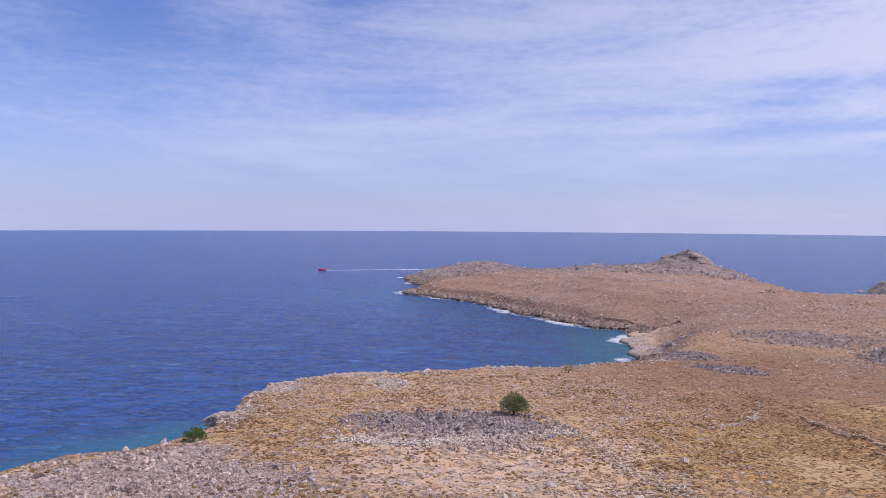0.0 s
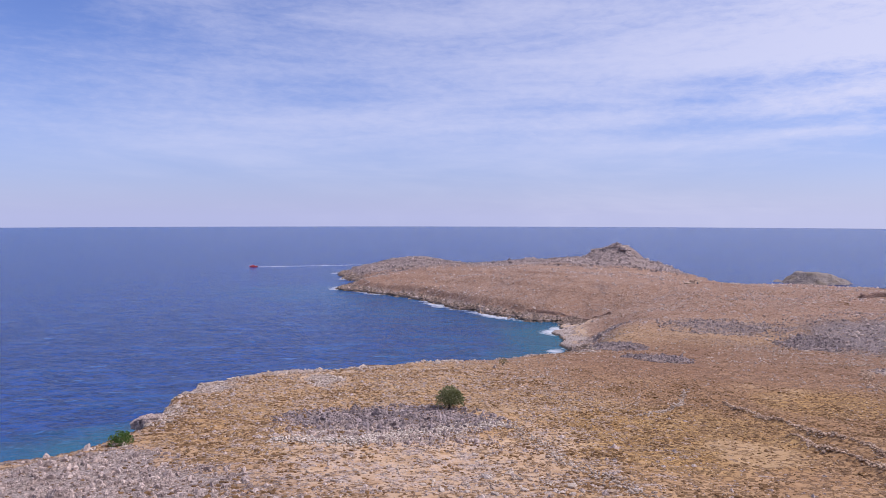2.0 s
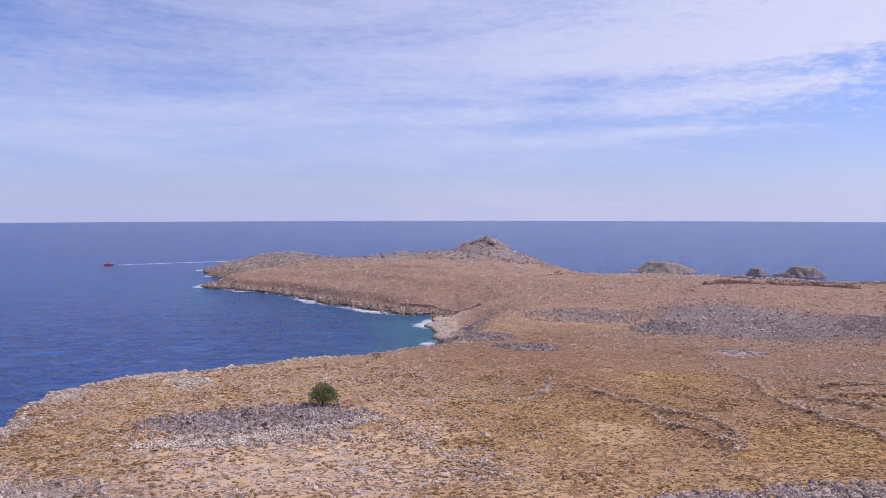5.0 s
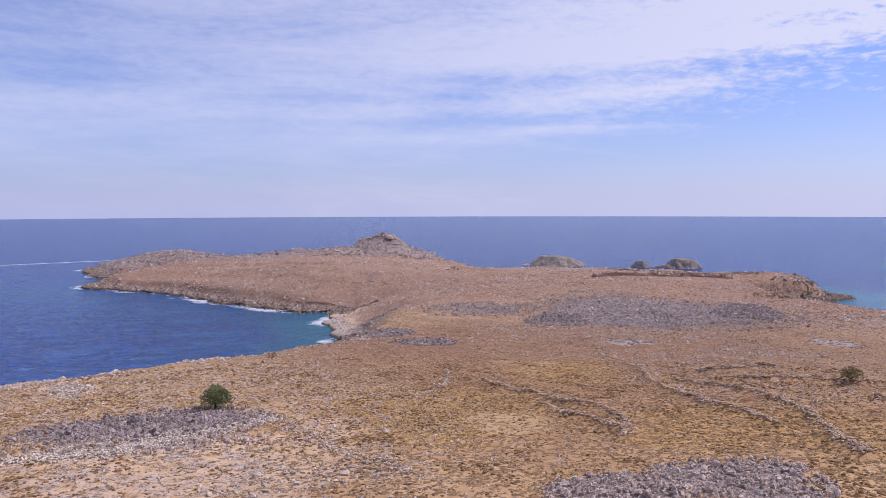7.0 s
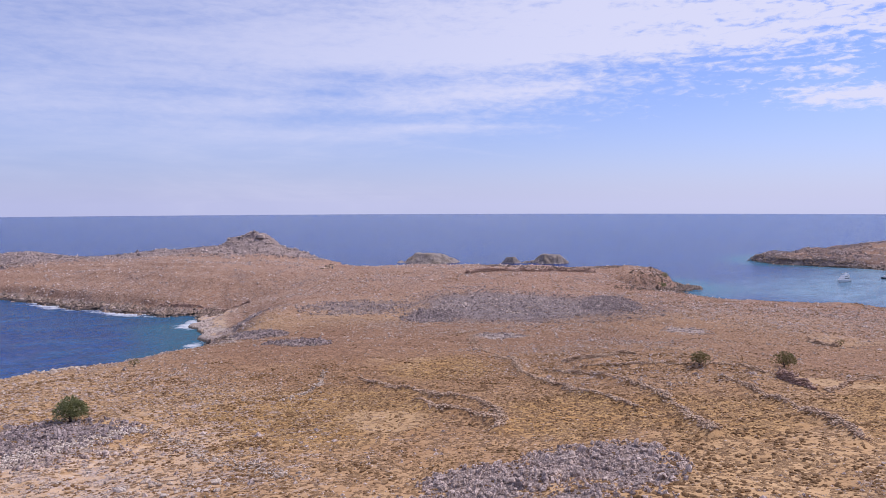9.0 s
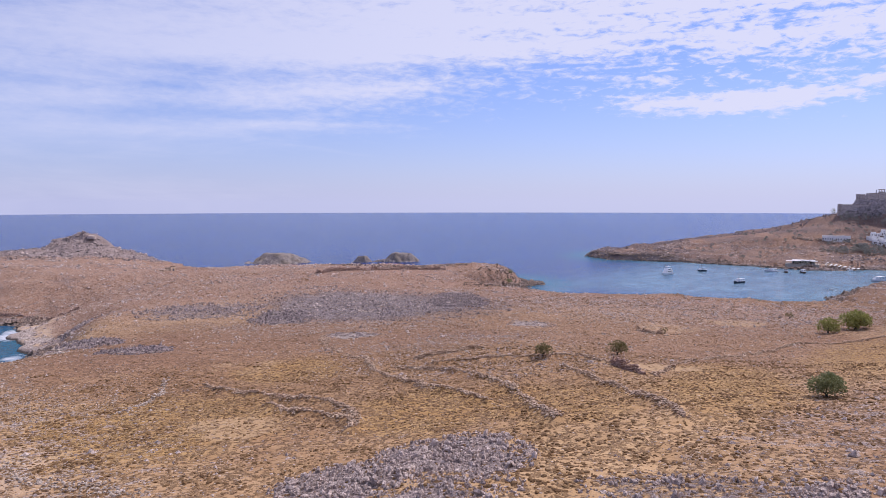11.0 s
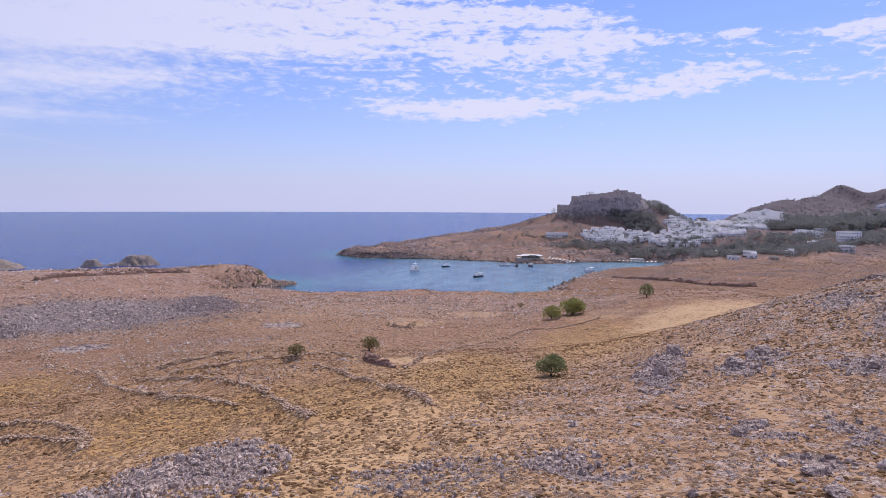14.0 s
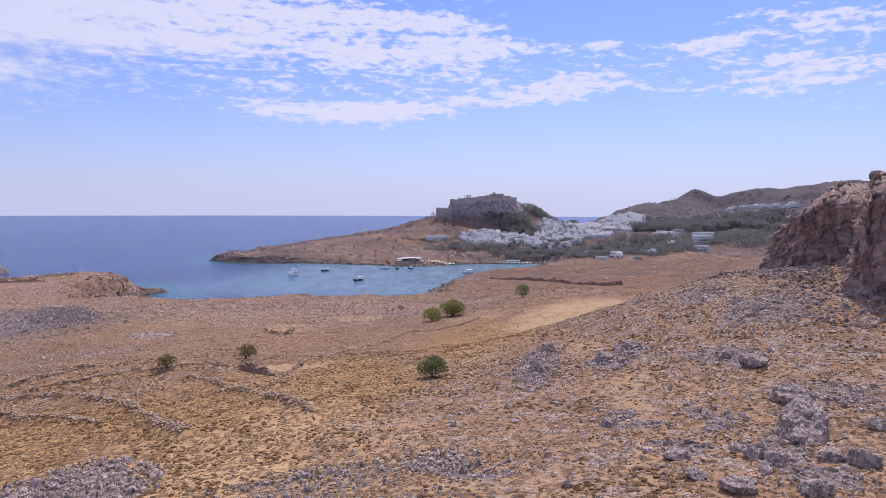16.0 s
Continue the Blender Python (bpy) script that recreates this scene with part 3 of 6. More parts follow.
def polar_sheet(azimuths, radii):
    a, r = np.meshgrid(np.radians(azimuths), radii)
    x, y = r * np.sin(a) + 0.3, r * np.cos(a) + 0.2
    rows, cols = x.shape
    i = np.arange(rows * cols).reshape(rows, cols)
    nxt = np.roll(i, -1, axis=1)
    quads = np.stack([i[:-1], i[1:], nxt[1:], nxt[:-1]], -1).reshape(-1, 4)
    return x.ravel(), y.ravel(), quads


def mesh_from(name, points, faces, smooth=True):
    """A mesh from arrays of corners and of equal-sided faces."""
    me = bpy.data.meshes.new(name)
    points, faces = np.asarray(points, np.float32), np.asarray(faces, np.int32)
    n = faces.shape[1]
    me.vertices.add(len(points))
    me.vertices.foreach_set("co", points.ravel())
    me.loops.add(faces.size)
    me.loops.foreach_set("vertex_index", faces.ravel())
    me.polygons.add(len(faces))
    me.polygons.foreach_set("loop_start", np.arange(0, faces.size, n, dtype=np.int32))
    me.polygons.foreach_set("use_smooth", np.full(len(faces), smooth))
    me.update()
    me.validate()
    return me


def channel(me, name, values):
    me.attributes.new(name, "FLOAT", "POINT").data.foreach_set("value", np.asarray(values, np.float32))

# ---- ground and sea ----
# patches of ground: x, y, half widths across and along the view, turn in degrees, strength
ROCK_NEAR = [(2, 117, 16, 10, -1, 1), (1, 104, 15, 6, -1, 0.6), (-37, 82, 12, 12, 24, 0.85), (-24, 76, 9, 8, 16, 0.75), (-40, 122, 6, 7, 17, 1),
             (-36, 152, 7, 9, 17, 0.8), (-22, 178, 10, 6, 10, 0.8), (-12, 160, 4, 8, 4, 0.9), (36, 51, 16, 5, -35, 0.9), (44, 57, 6, 5, -38, 1), (57, 53, 7.5, 9, -47, 1), (59, 27, 8, 5, -65, 0.5)]
ROCK_MID = [(92, 266, 10, 18, -19, 1), (87, 212, 9, 12, -22, 1), (92, 350, 8, 10, -16, 0.9), (122, 372, 12, 8, -16, 0.8), (163, 319, 25, 20, -27, 0.55), (233, 272, 55, 60, -41, 0.72), (281, 259, 13, 35, -47, 1),
            (147, 184, 8, 8, -39, 1), (231, 173, 8, 10, -53, 0.8), (176, 270, 12, 20, -33, 1)]
ROCK_SLOPE = [(114, 13.5, 3.2, 15, -84, 0.95), (128, 13.5, 3, 6, -84, 0.9), (112, 2, 4, 4, -89, 0.7), (119, -1, 3.5, 4, -89, 0.7), (66, 17, 3.5, 3, -75, 0.9), (64, 12, 3.5, 2, -80, 0.65), (110, -15, 5, 4, -97, 0.8),
              (70, -4.5, 3.2, 1.6, -95, 0.85), (70, -14, 3, 4, -101, 0.8), (62, -15, 4, 4, -103, 0.7), (155, -15, 5, 9, -96, 0.7), (79, -3, 2, 2, -92, 0.6), (82, 0.8, 2, 2.5, -92, 0.7), (84, -8, 2, 3, -95, 0.6), (78, -11, 2, 4, -98, 0.6),
              (135, -24, 7, 12, -99, 0.6), (190, -42, 9, 30, -100, 0.6), (90, -25, 4, 6, -105, 0.6)]
PALE = [(118, 425, 16, 24, -15, 1), (106, 392, 15, 26, -12, 1), (-37, 82, 14, 14, 24, 0.5), (-24, 76, 10, 9, 16, 0.5), (2, 101, 18, 7, -1, 1), (4, 89, 18, 17, -2, 0.75), (-40, 122, 9, 10, 17, 0.9), (-36, 155, 9, 12, 17, 1), (-20, 178, 16, 8, 10, 1), (-12, 160, 5, 9, 4, 1), 
        (148, 185, 9, 9, -39, 1), (231, 173, 8, 12, -53, 0.7), (25, 100, 5, 14, -15, 0.7)]
STONY = [(0, 130, 60, 80, 0, 0.85), (-10, 80, 40, 30, 0, 0.9), (90, 5, 50, 30, 0, 0.85), (140, -20, 70, 32, 10, 0.95), (95, -25, 40, 25, 0, 0.9), (150, 560, 120, 160, 0, 0.7), (300, 440, 120, 70, 30, 0.6), (4, 89, 18, 17, -2, 1), (163, 319, 27, 24, -27, 1), (133, 128, 34, 43, -46, 0.6), (338, 155, 99, 72, -65, 0.8), (180, 230, 60, 40, -40, 0.8), (120, 100, 30, 20, -50, 0.7)]
GOLD = [(80, 100, 70, 70, 0, 0.3), (0, 140, 40, 50, 0, 0.3), (49, 111, 21, 30, -24, 1), (75, 77, 11, 19, -44, 0.9), (95, 141, 15, 19, -34, 1), (89, 63, 14, 20, -55, 0.8), (40, 139, 17, 12, -16, 0.5), (215, 45, 18, 70, -79, 0.9), (125, 50, 12, 40, -68, 0.9), (-20, 110, 12, 25, 10, 0.6)]
SAND = [(118, 428, 15, 22, -15, 1.0), (106, 394, 14, 25, -12, 1.0), (3, 87, 19, 10, -2, 0.5), (-25, 84, 14, 12, 20, 0.3), (53, 95, 7, 11, -29, 0.8), (92, 155, 10, 12, -31, 0.6), (142, 73, 12, 6, -63, 1), (21, 124, 5, 4, -9, 0.7), (283, 138, 17, 14, -64, 0.6), (265, 12, 32, 62, -88, 1.0), (130, 7, 4, 8, -87, 0.6),
        (302, 60, 19, 20, -80, 0.6), (319, 125, 16, 16, -69, 0.7), (59, 11, 6, 3, -79, 0.6), (95, -1, 4, 15, -91, 0.6), (60, 170, 12, 5, -20, 0.5), (812, 212, 7, 24, 0, 1.0), (862, 130, 10, 36, 0, 1.0)]
RED = [(340, 70, 150, 90, 0, 0.9), (205, 85, 80, 55, 0, 0.85), (100, -8, 75, 38, 0, 0.62), (150, -20, 60, 34, 0, 0.75), (85, 95, 42, 45, 0, 0.7), (130, 190, 95, 90, 0, 0.95), (210, 150, 90, 70, 0, 0.8), (90, 150, 40, 50, 0, 0.85), (120, 110, 40, 45, 0, 0.8), (266, 208, 72, 63, -52, 0.6), (649, 4, 112, 102, -90, 0.8), (520, 60, 60, 60, -90, 0.6), (420, 190, 110, 110, -60, 0.6), (330, 330, 90, 90, -45, 0.6), (900, 420, 160, 150, 0, 0.4), (1000, 250, 110, 110, 0, 0.4)]
ROCK_CAPE = [(236, 655, 70, 46, 0, 0.85), (40, 850, 100, 75, 0, 0.85), (150, 725, 70, 35, -10, 0.65), (900, 470, 70, 40, -30, 0.5), (1060, 210, 70, 80, 0, 0.5), (200, 700, 120, 55, 0, 0.8), (150, 770, 130, 80, 0, 0.72)]
# crests of the tumbled walls between the fields
FIELD_WALLS = [
    [(70.4, 138.2), (71.2, 122.8), (71.4, 110.5), (71.6, 96.5), (66.9, 83.6), (60, 75)], [(65.1, 104.9), (63.2, 93.7), (64.3, 86.8), (62.3, 77.6)],
    [(116.3, 140.7), (99.9, 116.1), (93.2, 99.2), (86.2, 84.2), (86.1, 77.7), (82.8, 70.4)], [(107.3, 118.8), (107.3, 104.8), (106, 94.4), (92.8, 73.1), (83.2, 61.7), (74, 51)],
    [(120, 81.5), (112.7, 69.8), (102.2, 57.8), (89, 43.1), (83.5, 38.5)], [(112, 112), (126.6, 99.9), (128.6, 93.5), (141.6, 90.6), (135.5, 79.2)],
]
PATCHES = {"rock": ROCK_NEAR + ROCK_MID + ROCK_SLOPE + ROCK_CAPE, "pale": PALE, "stony": STONY, "gold": GOLD, "sand": SAND, "red": RED}


def patches(kind, x, y, soft=0.35):
    total = np.zeros(np.shape(x))
    wx, wy = x + rough(x, y, 9, 3, 31) * 3, y + rough(x, y, 9, 3, 41) * 3
    for px, py, ra, rb, turn, amount in PATCHES[kind]:
        c, s = math.cos(radians(turn)), math.sin(radians(turn))
        q = np.hypot(((wx - px) * c + (wy - py) * s) / ra, (-(wx - px) * s + (wy - py) * c) / rb)
        total = np.maximum(total, amount * step(1 + soft, 1 - soft, q))
    return total


def make_ground():
    az = np.concatenate([np.arange(-36, 113, 0.21), np.arange(113, 324, 1.5)])
    radii = np.concatenate([[0.02, 10, 20], 28 * np.exp(np.arange(0, 1.002, 1 / 520) * math.log(2400 / 28)), np.arange(560, 760, 4.1), np.arange(960, 1110, 5.3)])
    radii = np.sort(radii)
    x, y, quads = polar_sheet(az, radii)
    z, d = relief(x, y)
    keep = (z[quads] > -6.5).any(axis=1)
    me = mesh_from("ground", np.stack([x, y, z], 1), quads[keep])
    r = np.hypot(x, y)
    for kind in ("rock", "pale", "red", "gold", "sand", "stony"):
        value = patches(kind, x, y)
        if kind == "rock":
            value = np.maximum(value, 0.8 * step(26, 5, d) * step(6.0, 2.0, np.abs(rough(x, y, 30, 2, 55)) * 8))
            value = np.maximum(value, (0.26 + 0.22 * rough(x, y, 40, 3, 61)) * (1 - 0.7 * patches("gold", x, y)))
        if kind == "red":
            value = np.maximum(value, step(330, 520, r) * step(900, 700, r) * step(400, 450, x) * step(360, 320, y))
        if kind == "stony":
            value = np.maximum(value, 0.12 + 0.4 * rough(x, y, 50, 2, 71))
        channel(me, kind, value)
    channel(me, "pink", step(300, 420, r) * (1 - step(400, 450, x) * step(360, 320, y) * step(790, 730, x)))
    coast = 0.5 * step(10, 3, d) * (r > 290) + 0.12 * step(26, 18, d) * step(10, 16, d) * (r > 290)
    coast = np.maximum(coast, 0.92 * step(26, 15, d) * step(330, 430, y) * step(720, 750, x))
    coast = coast * (1 - np.exp(-((x - 112) ** 2 + (y - 405) ** 2) / 2600)) * (1 - np.exp(-((x - 122) ** 2 + (y - 458) ** 2) / 1500))
    coast = np.maximum(coast, step(770, 800, x) * (0.34 + 0.5 * rough(x, y, 40, 4, 131)).clip(0, 0.65) * (z > 2))
    coast = np.maximum(coast, step(480, 620, x) * step(170, 110, y) * (0.26 + 0.45 * rough(x, y, 30, 4, 133)).clip(0, 0.6))
    town_side = 0.7 * np.maximum(step(810, 870, x) * step(210, 170, y), 0.7 * step(960, 1000, x) * step(310, 270, y)) * step(-420, -300, y)
    rise = 0.42 * step(1.3, 0.5, np.hypot((x - 233) / 62, (y - 268) / 62) + 0.35 * rough(x, y, 25, 3, 151))
    channel(me, "hazy_heath", np.maximum.reduce([step(1050, 1250, r) * (x > 800), coast, town_side, rise]))
    me.materials.append(GROUND)
    ob = tagged(new("ground", me), "dry stony headland of tan soil, scrub and grey limestone", "ground", kind="structure")
    return ob


def make_sea():
    az = np.concatenate([np.arange(-40, 116, 0.6), np.arange(116, 320, 3)])
    radii = 60 * np.exp(np.arange(0, 1.002, 1 / 220) * math.log(4960 / 60))
    x, y, quads = polar_sheet(az, radii)
    me = mesh_from("sea", np.stack([x, y, np.zeros(len(x))], 1), quads)
    out = -ragged(x, y)
    r = np.hypot(x, y)
    bay = step(0, 120, x - 500) * step(330, 260, y) * step(140, 30, out) * step(780, 860, x + 0.2 * y)
    inner = 0.40 * step(230, 20, out) * step(240, 160, x) * step(820, 700, r) * step(200, 280, y)
    channel(me, "shoal", np.maximum(inner, np.maximum(step(85 + 70 * (r < 260), 4, out) * (0.7 + 0.3 * (r < 260) - 0.4 * step(420, 560, r) * (x < 400)), bay)))
    breakers = sum(np.exp(-((x - a) ** 2 + (y - b) ** 2) / (2 * c * c)) for a, b, c in ((98, 425, 18), (85, 495, 22), (45, 560, 24), (0, 650, 16), (-45, 695, 16), (-36, 800, 14), (-50, 885, 12), (88, 360, 9)))
    surf = step(20, 3, out) * (0.22 + 0.75 * np.minimum(breakers, 1)) * step(1100, 900, r) * (0.6 + 0.4 * step(300, 340, r))
    channel(me, "surf", surf)
    # where the sky's reflection is painted into the water colour
    channel(me, "bay", step(430, 560, x) * step(420, 300, y - 0.25 * (x - 600)) * step(1300, 1100, x))
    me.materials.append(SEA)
    return tagged(new("sea", me), "deep blue wind-rippled sea, turquoise near the shore", "sea", kind="structure")


make_ground()
make_sea()

# ---- tools for things ----
rng = np.random.default_rng(7)


def part(name, me, mat, parent=None, label=""):
    """Links a mesh, or a bmesh, as one object, under a thing or a part."""
    if isinstance(me, bmesh.types.BMesh):
        bm, me = me, bpy.data.meshes.new(name)
        bm.to_mesh(me)
        bm.free()
    if not me.materials:
        me.materials.append(mat)
    ob = new(name, me)
    if parent:
        ob.parent = parent
    if label:
        ob["label"] = label
    return ob


def thing(name, m, label, category, group=""):
    ob = new(name)
    ob.empty_display_size = 0.2
    ob.matrix_world = m
    return tagged(ob, label, category, group)


def block(x0, x1, y0, y1, z0, z1, bevel=0.0, bm=None):
    """A box, with bevelled edges if asked, as a bmesh."""
    own = bmesh.new()
    bmesh.ops.create_cube(own, size=1, matrix=Matrix.Translation(((x0 + x1) / 2, (y0 + y1) / 2, (z0 + z1) / 2)) @ Matrix.Diagonal((x1 - x0, y1 - y0, z1 - z0, 1)))
    if bevel:
        bmesh.ops.bevel(own, geom=own.edges[:], offset=bevel, segments=1, affect="EDGES")
    if bm is None:
        return own
    temp = bpy.data.meshes.new("temp")
    own.to_mesh(temp)
    own.free()
    bm.from_mesh(temp)
    bpy.data.meshes.remove(temp)
    return bm


def loft(rings, close=True):
    """A skin over rings of equally many points, with both ends closed."""
    bm = bmesh.new()
    made = [[bm.verts.new(p) for p in ring] for ring in rings]
    n = len(rings[0])
    for a, b in zip(made, made[1:]):
        for i in range(n if close else n - 1):
            j = (i + 1) % n
            bm.faces.new((a[i], a[j], b[j], b[i]))
    if close:
        bm.faces.new(made[0][::-1])
        bm.faces.new(made[-1])
    bmesh.ops.recalc_face_normals(bm, faces=bm.faces[:])
    return bm


def tube(a, b, ra, rb, n=6):
    a, b = Vector(a), Vector(b)
    turn = (b - a).to_track_quat("Z", "Y").to_matrix()
    return loft([[c + turn @ Vector((math.cos(k * math.tau / n) * r, math.sin(k * math.tau / n) * r, 0)) for k in range(n)] for c, r in ((a, ra), (b, rb))])


def join(parts):
    bm = bmesh.new()
    for p in parts:
        temp = bpy.data.meshes.new("temp")
        p.to_mesh(temp)
        p.free()
        bm.from_mesh(temp)
        bpy.data.meshes.remove(temp)
    return bm


def land_z(x, y):
    return float(relief(np.array([float(x)]), np.array([float(y)]))[0][0])


def spread(verts, faces, at, size, jitter=0.0, tilt=0.0, source=rng, strike=None):
    """Many copies of a small shape as arrays: places (n,3), sizes (n,3), each turned and roughened by chance."""
    n, m = len(at), len(verts)
    v = np.repeat(verts[None], n, 0) * (1 + jitter * source.uniform(-1, 1, (n, m, 1))) * size[:, None, :]
    lean_x, lean_y = source.normal(0, 1, (2, n)) * tilt
    v[:, :, 0] += v[:, :, 2] * lean_x[:, None]
    v[:, :, 1] += v[:, :, 2] * lean_y[:, None]
    a = source.uniform(0, math.tau, n) if strike is None else strike + source.normal(0, 0.35, n)
    c, s = np.cos(a)[:, None], np.sin(a)[:, None]
    x, y = v[:, :, 0] * c - v[:, :, 1] * s, v[:, :, 0] * s + v[:, :, 1] * c
    v = np.stack([x, y, v[:, :, 2]], -1) + at[:, None, :]
    f = faces[None] + (np.arange(n) * m)[:, None, None]
    return v.reshape(-1, 3), f.reshape(-1, faces.shape[1])


def ball(level):
    bm = bmesh.new()
    bmesh.ops.create_icosphere(bm, subdivisions=level, radius=1)
    v = np.array([p.co[:] for p in bm.verts])
    f = np.array([[p.index for p in q.verts] for q in bm.faces])
    bm.free()
    return v, f


BALL_1, BALL_5 = ball(1), ball(5)
SHARD = (np.array([(1, 0, 0), (0, 1, 0.1), (-1, 0, -0.1), (0, -1, 0), (0.2, 0.1, 1), (0, 0, -0.6)], float), np.array([(0, 1, 4), (1, 2, 4), (2, 3, 4), (3, 0, 4), (1, 0, 5), (2, 1, 5), (3, 2, 5), (0, 3, 5)]))


# an upright split slab of limestone with a ragged top
BLADE = (np.array([(-1, -0.45, -0.4), (1, -0.5, -0.4), (0.9, 0.45, -0.4), (-0.9, 0.5, -0.4), (-0.8, -0.3, 0.8), (0.1, -0.36, 1.05), (0.75, -0.28, 0.6), (0.65, 0.26, 0.7), (0.0, 0.3, 0.95), (-0.7, 0.3, 0.65)], float),
         np.array([(0, 1, 5), (0, 5, 4), (1, 6, 5), (1, 2, 7), (1, 7, 6), (2, 3, 8), (2, 8, 7), (3, 9, 8), (3, 0, 4), (3, 4, 9), (4, 5, 8), (4, 8, 9), (5, 6, 7), (5, 7, 8)]))


def crags(v, seed, amount=0.35, size=0.9):
    """Pushes the points of a unit ball in and out into the facets and clefts of weathered rock."""
    rnd = np.random.default_rng(seed)
    planes = rnd.normal(0, 1, (24, 3))
    planes /= np.linalg.norm(planes, axis=1)[:, None]
    cut = rnd.uniform(0.60, 0.95, 24)
    d = v @ planes.T
    k = np.where(d > 0.05, cut / np.maximum(d, 0.05), 9).min(axis=1).clip(0.4, 1.1)
    k = k * (1 + amount * 0.5 * (rough(v[:, 0] / size + seed, v[:, 1] / size, 0.9, 4, seed % 97, 0.6) + rough(v[:, 1] / size, v[:, 2] / size + seed, 0.9, 4, seed % 89, 0.6) + rough(v[:, 2] / size + seed, v[:, 0] / size, 0.9, 4, seed % 83, 0.6)) * 0.6)
    return v * k[:, None]


# ---- great rocks ----
def cliff(foot, tops, rise, seed, label):
    """A rock wall: a front swept along its foot, leaning back to a sloping top."""
    xs, ys = np.array(foot, float).T
    run = np.concatenate([[0], np.cumsum(np.hypot(np.diff(xs), np.diff(ys)))])
    s = np.linspace(0, run[-1], 460)
    fx, fy, top = np.interp(s, run, xs), np.interp(s, run, ys), np.interp(s, run, tops)
    # rounded corners along the foot
    for _ in range(4):
        fx[1:-1], fy[1:-1], top[1:-1] = [(q[:-2] + 2 * q[1:-1] + q[2:]) / 4 for q in (fx, fy, top)]
    tx, ty = np.gradient(fx), np.gradient(fy)
    n = np.hypot(tx, ty)
    nx, ny = -ty / n, tx / n          # away from the slope, into the rock
    base = relief(fx, fy)[0] - 2.5
    top = top + rough(s, s * 0, 14, 4, 3) * 2.5
    rows = 84
    k = np.linspace(0, 1, rows)[:, None]
    lean = 0.5 + 2.2 * k ** 1.5
    z = base + (top - base) * k
    flute = 1 - np.abs(rough(np.broadcast_to(s, z.shape) + rough(np.broadcast_to(s, z.shape), z, 9, 2, 19) * 2, z * 0.22, 8, 5, 17, 0.62))
    groove = -flute * 3.0 + 1.6 + rough(np.broadcast_to(s, z.shape), z, 14, 5, 27 + seed, 0.65) * 1.5 + rough(np.broadcast_to(s, z.shape), z * 0.7, 2.4, 4, 29, 0.65) * 0.75
    shelf = 0.5 * np.floor(z / 4.5 + rough(np.broadcast_to(s, z.shape), z * 0, 20, 2, 37))
    back = lean + groove + shelf - shelf[:1]
    X, Y = fx + nx * back, fy + ny * back
    # top going back into the hill
    behind = np.linspace(0, 1, 44)[1:, None]
    X2, Y2 = X[-1] + nx * behind * 70, Y[-1] + ny * behind * 70
    Z2 = top + rise * np.sqrt(behind) + (0.55 - np.abs(rough(X2, Y2, 9, 5, 47, 0.62))) * 5.0 * np.sqrt(np.minimum(behind * 5, 1)) - 12 * behind ** 3
    X, Y, Z = np.vstack([X, X2]), np.vstack([Y, Y2]), np.vstack([z, Z2])
    i = np.arange(X.size).reshape(X.shape)
    q = np.stack([i[:-1, :-1], i[:-1, 1:], i[1:, 1:], i[1:, :-1]], -1).reshape(-1, 4)
    me = mesh_from("cliff", np.stack([X.ravel(), Y.ravel(), Z.ravel()], 1), q)
    # broken blocks on the crest and along the brow
    rnd = np.random.default_rng(60 + seed)
    pick = rnd.integers(0, 34, 3400), rnd.integers(0, len(s), 3400)
    big = rnd.lognormal(-0.5, 0.5, 3400).clip(0.2, 2.0) * 0.8
    size = np.stack([big * 1.2, big * 0.8, big * 0.8], 1)
    v, f = spread(BALL_1[0], BALL_1[1], np.stack([X2[pick], Y2[pick], Z2[pick] + big * 0.1], 1), size, 0.3, 0.2, rnd)
    tagged(part("crest_rubble", mesh_from("crest_rubble", v, f, False), RUBBLE), "broken grey-brown blocks on the crest of the cliff", "rubble", kind="stuff")
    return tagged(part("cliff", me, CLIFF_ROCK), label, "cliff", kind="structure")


cliff([(320, -85), (240, -48), (180, -31.5), (176, -33), (173, -38), (171, -42), (169, -46), (150, -41.2), (139, -37.6), (136.5, -40), (135, -46), (128, -62), (115, -88), (95, -130)],
      [52, 58, 63.5, 65.5, 69, 70.8, 71.5, 71.5, 71.5, 72, 72.5, 76, 80, 84], 4.5, 0, "sheer red-brown rock cliff with grey streaks above the slope")
cliff([(260, -84), (226, -71), (221, -69.8), (216, -71.4), (208, -80), (200, -102)], [70, 73, 77, 82, 89, 93], 5, 6, "dark jagged crag rising behind the cliff")


# rim of the table rock: x, y, height of the brow
RIM = [(1050, 257, 77), (1037, 252, 78.5), (1032, 242, 79), (1031, 228, 81), (1033, 212, 83), (1035, 200, 85.5), (1037, 188, 86), (1041, 175, 86), (1047, 165, 84.5), (1058, 158, 79),
       (1085, 158, 76), (1108, 175, 80), (1116, 210, 80), (1108, 240, 77), (1084, 255, 76), (1066, 258, 76)]


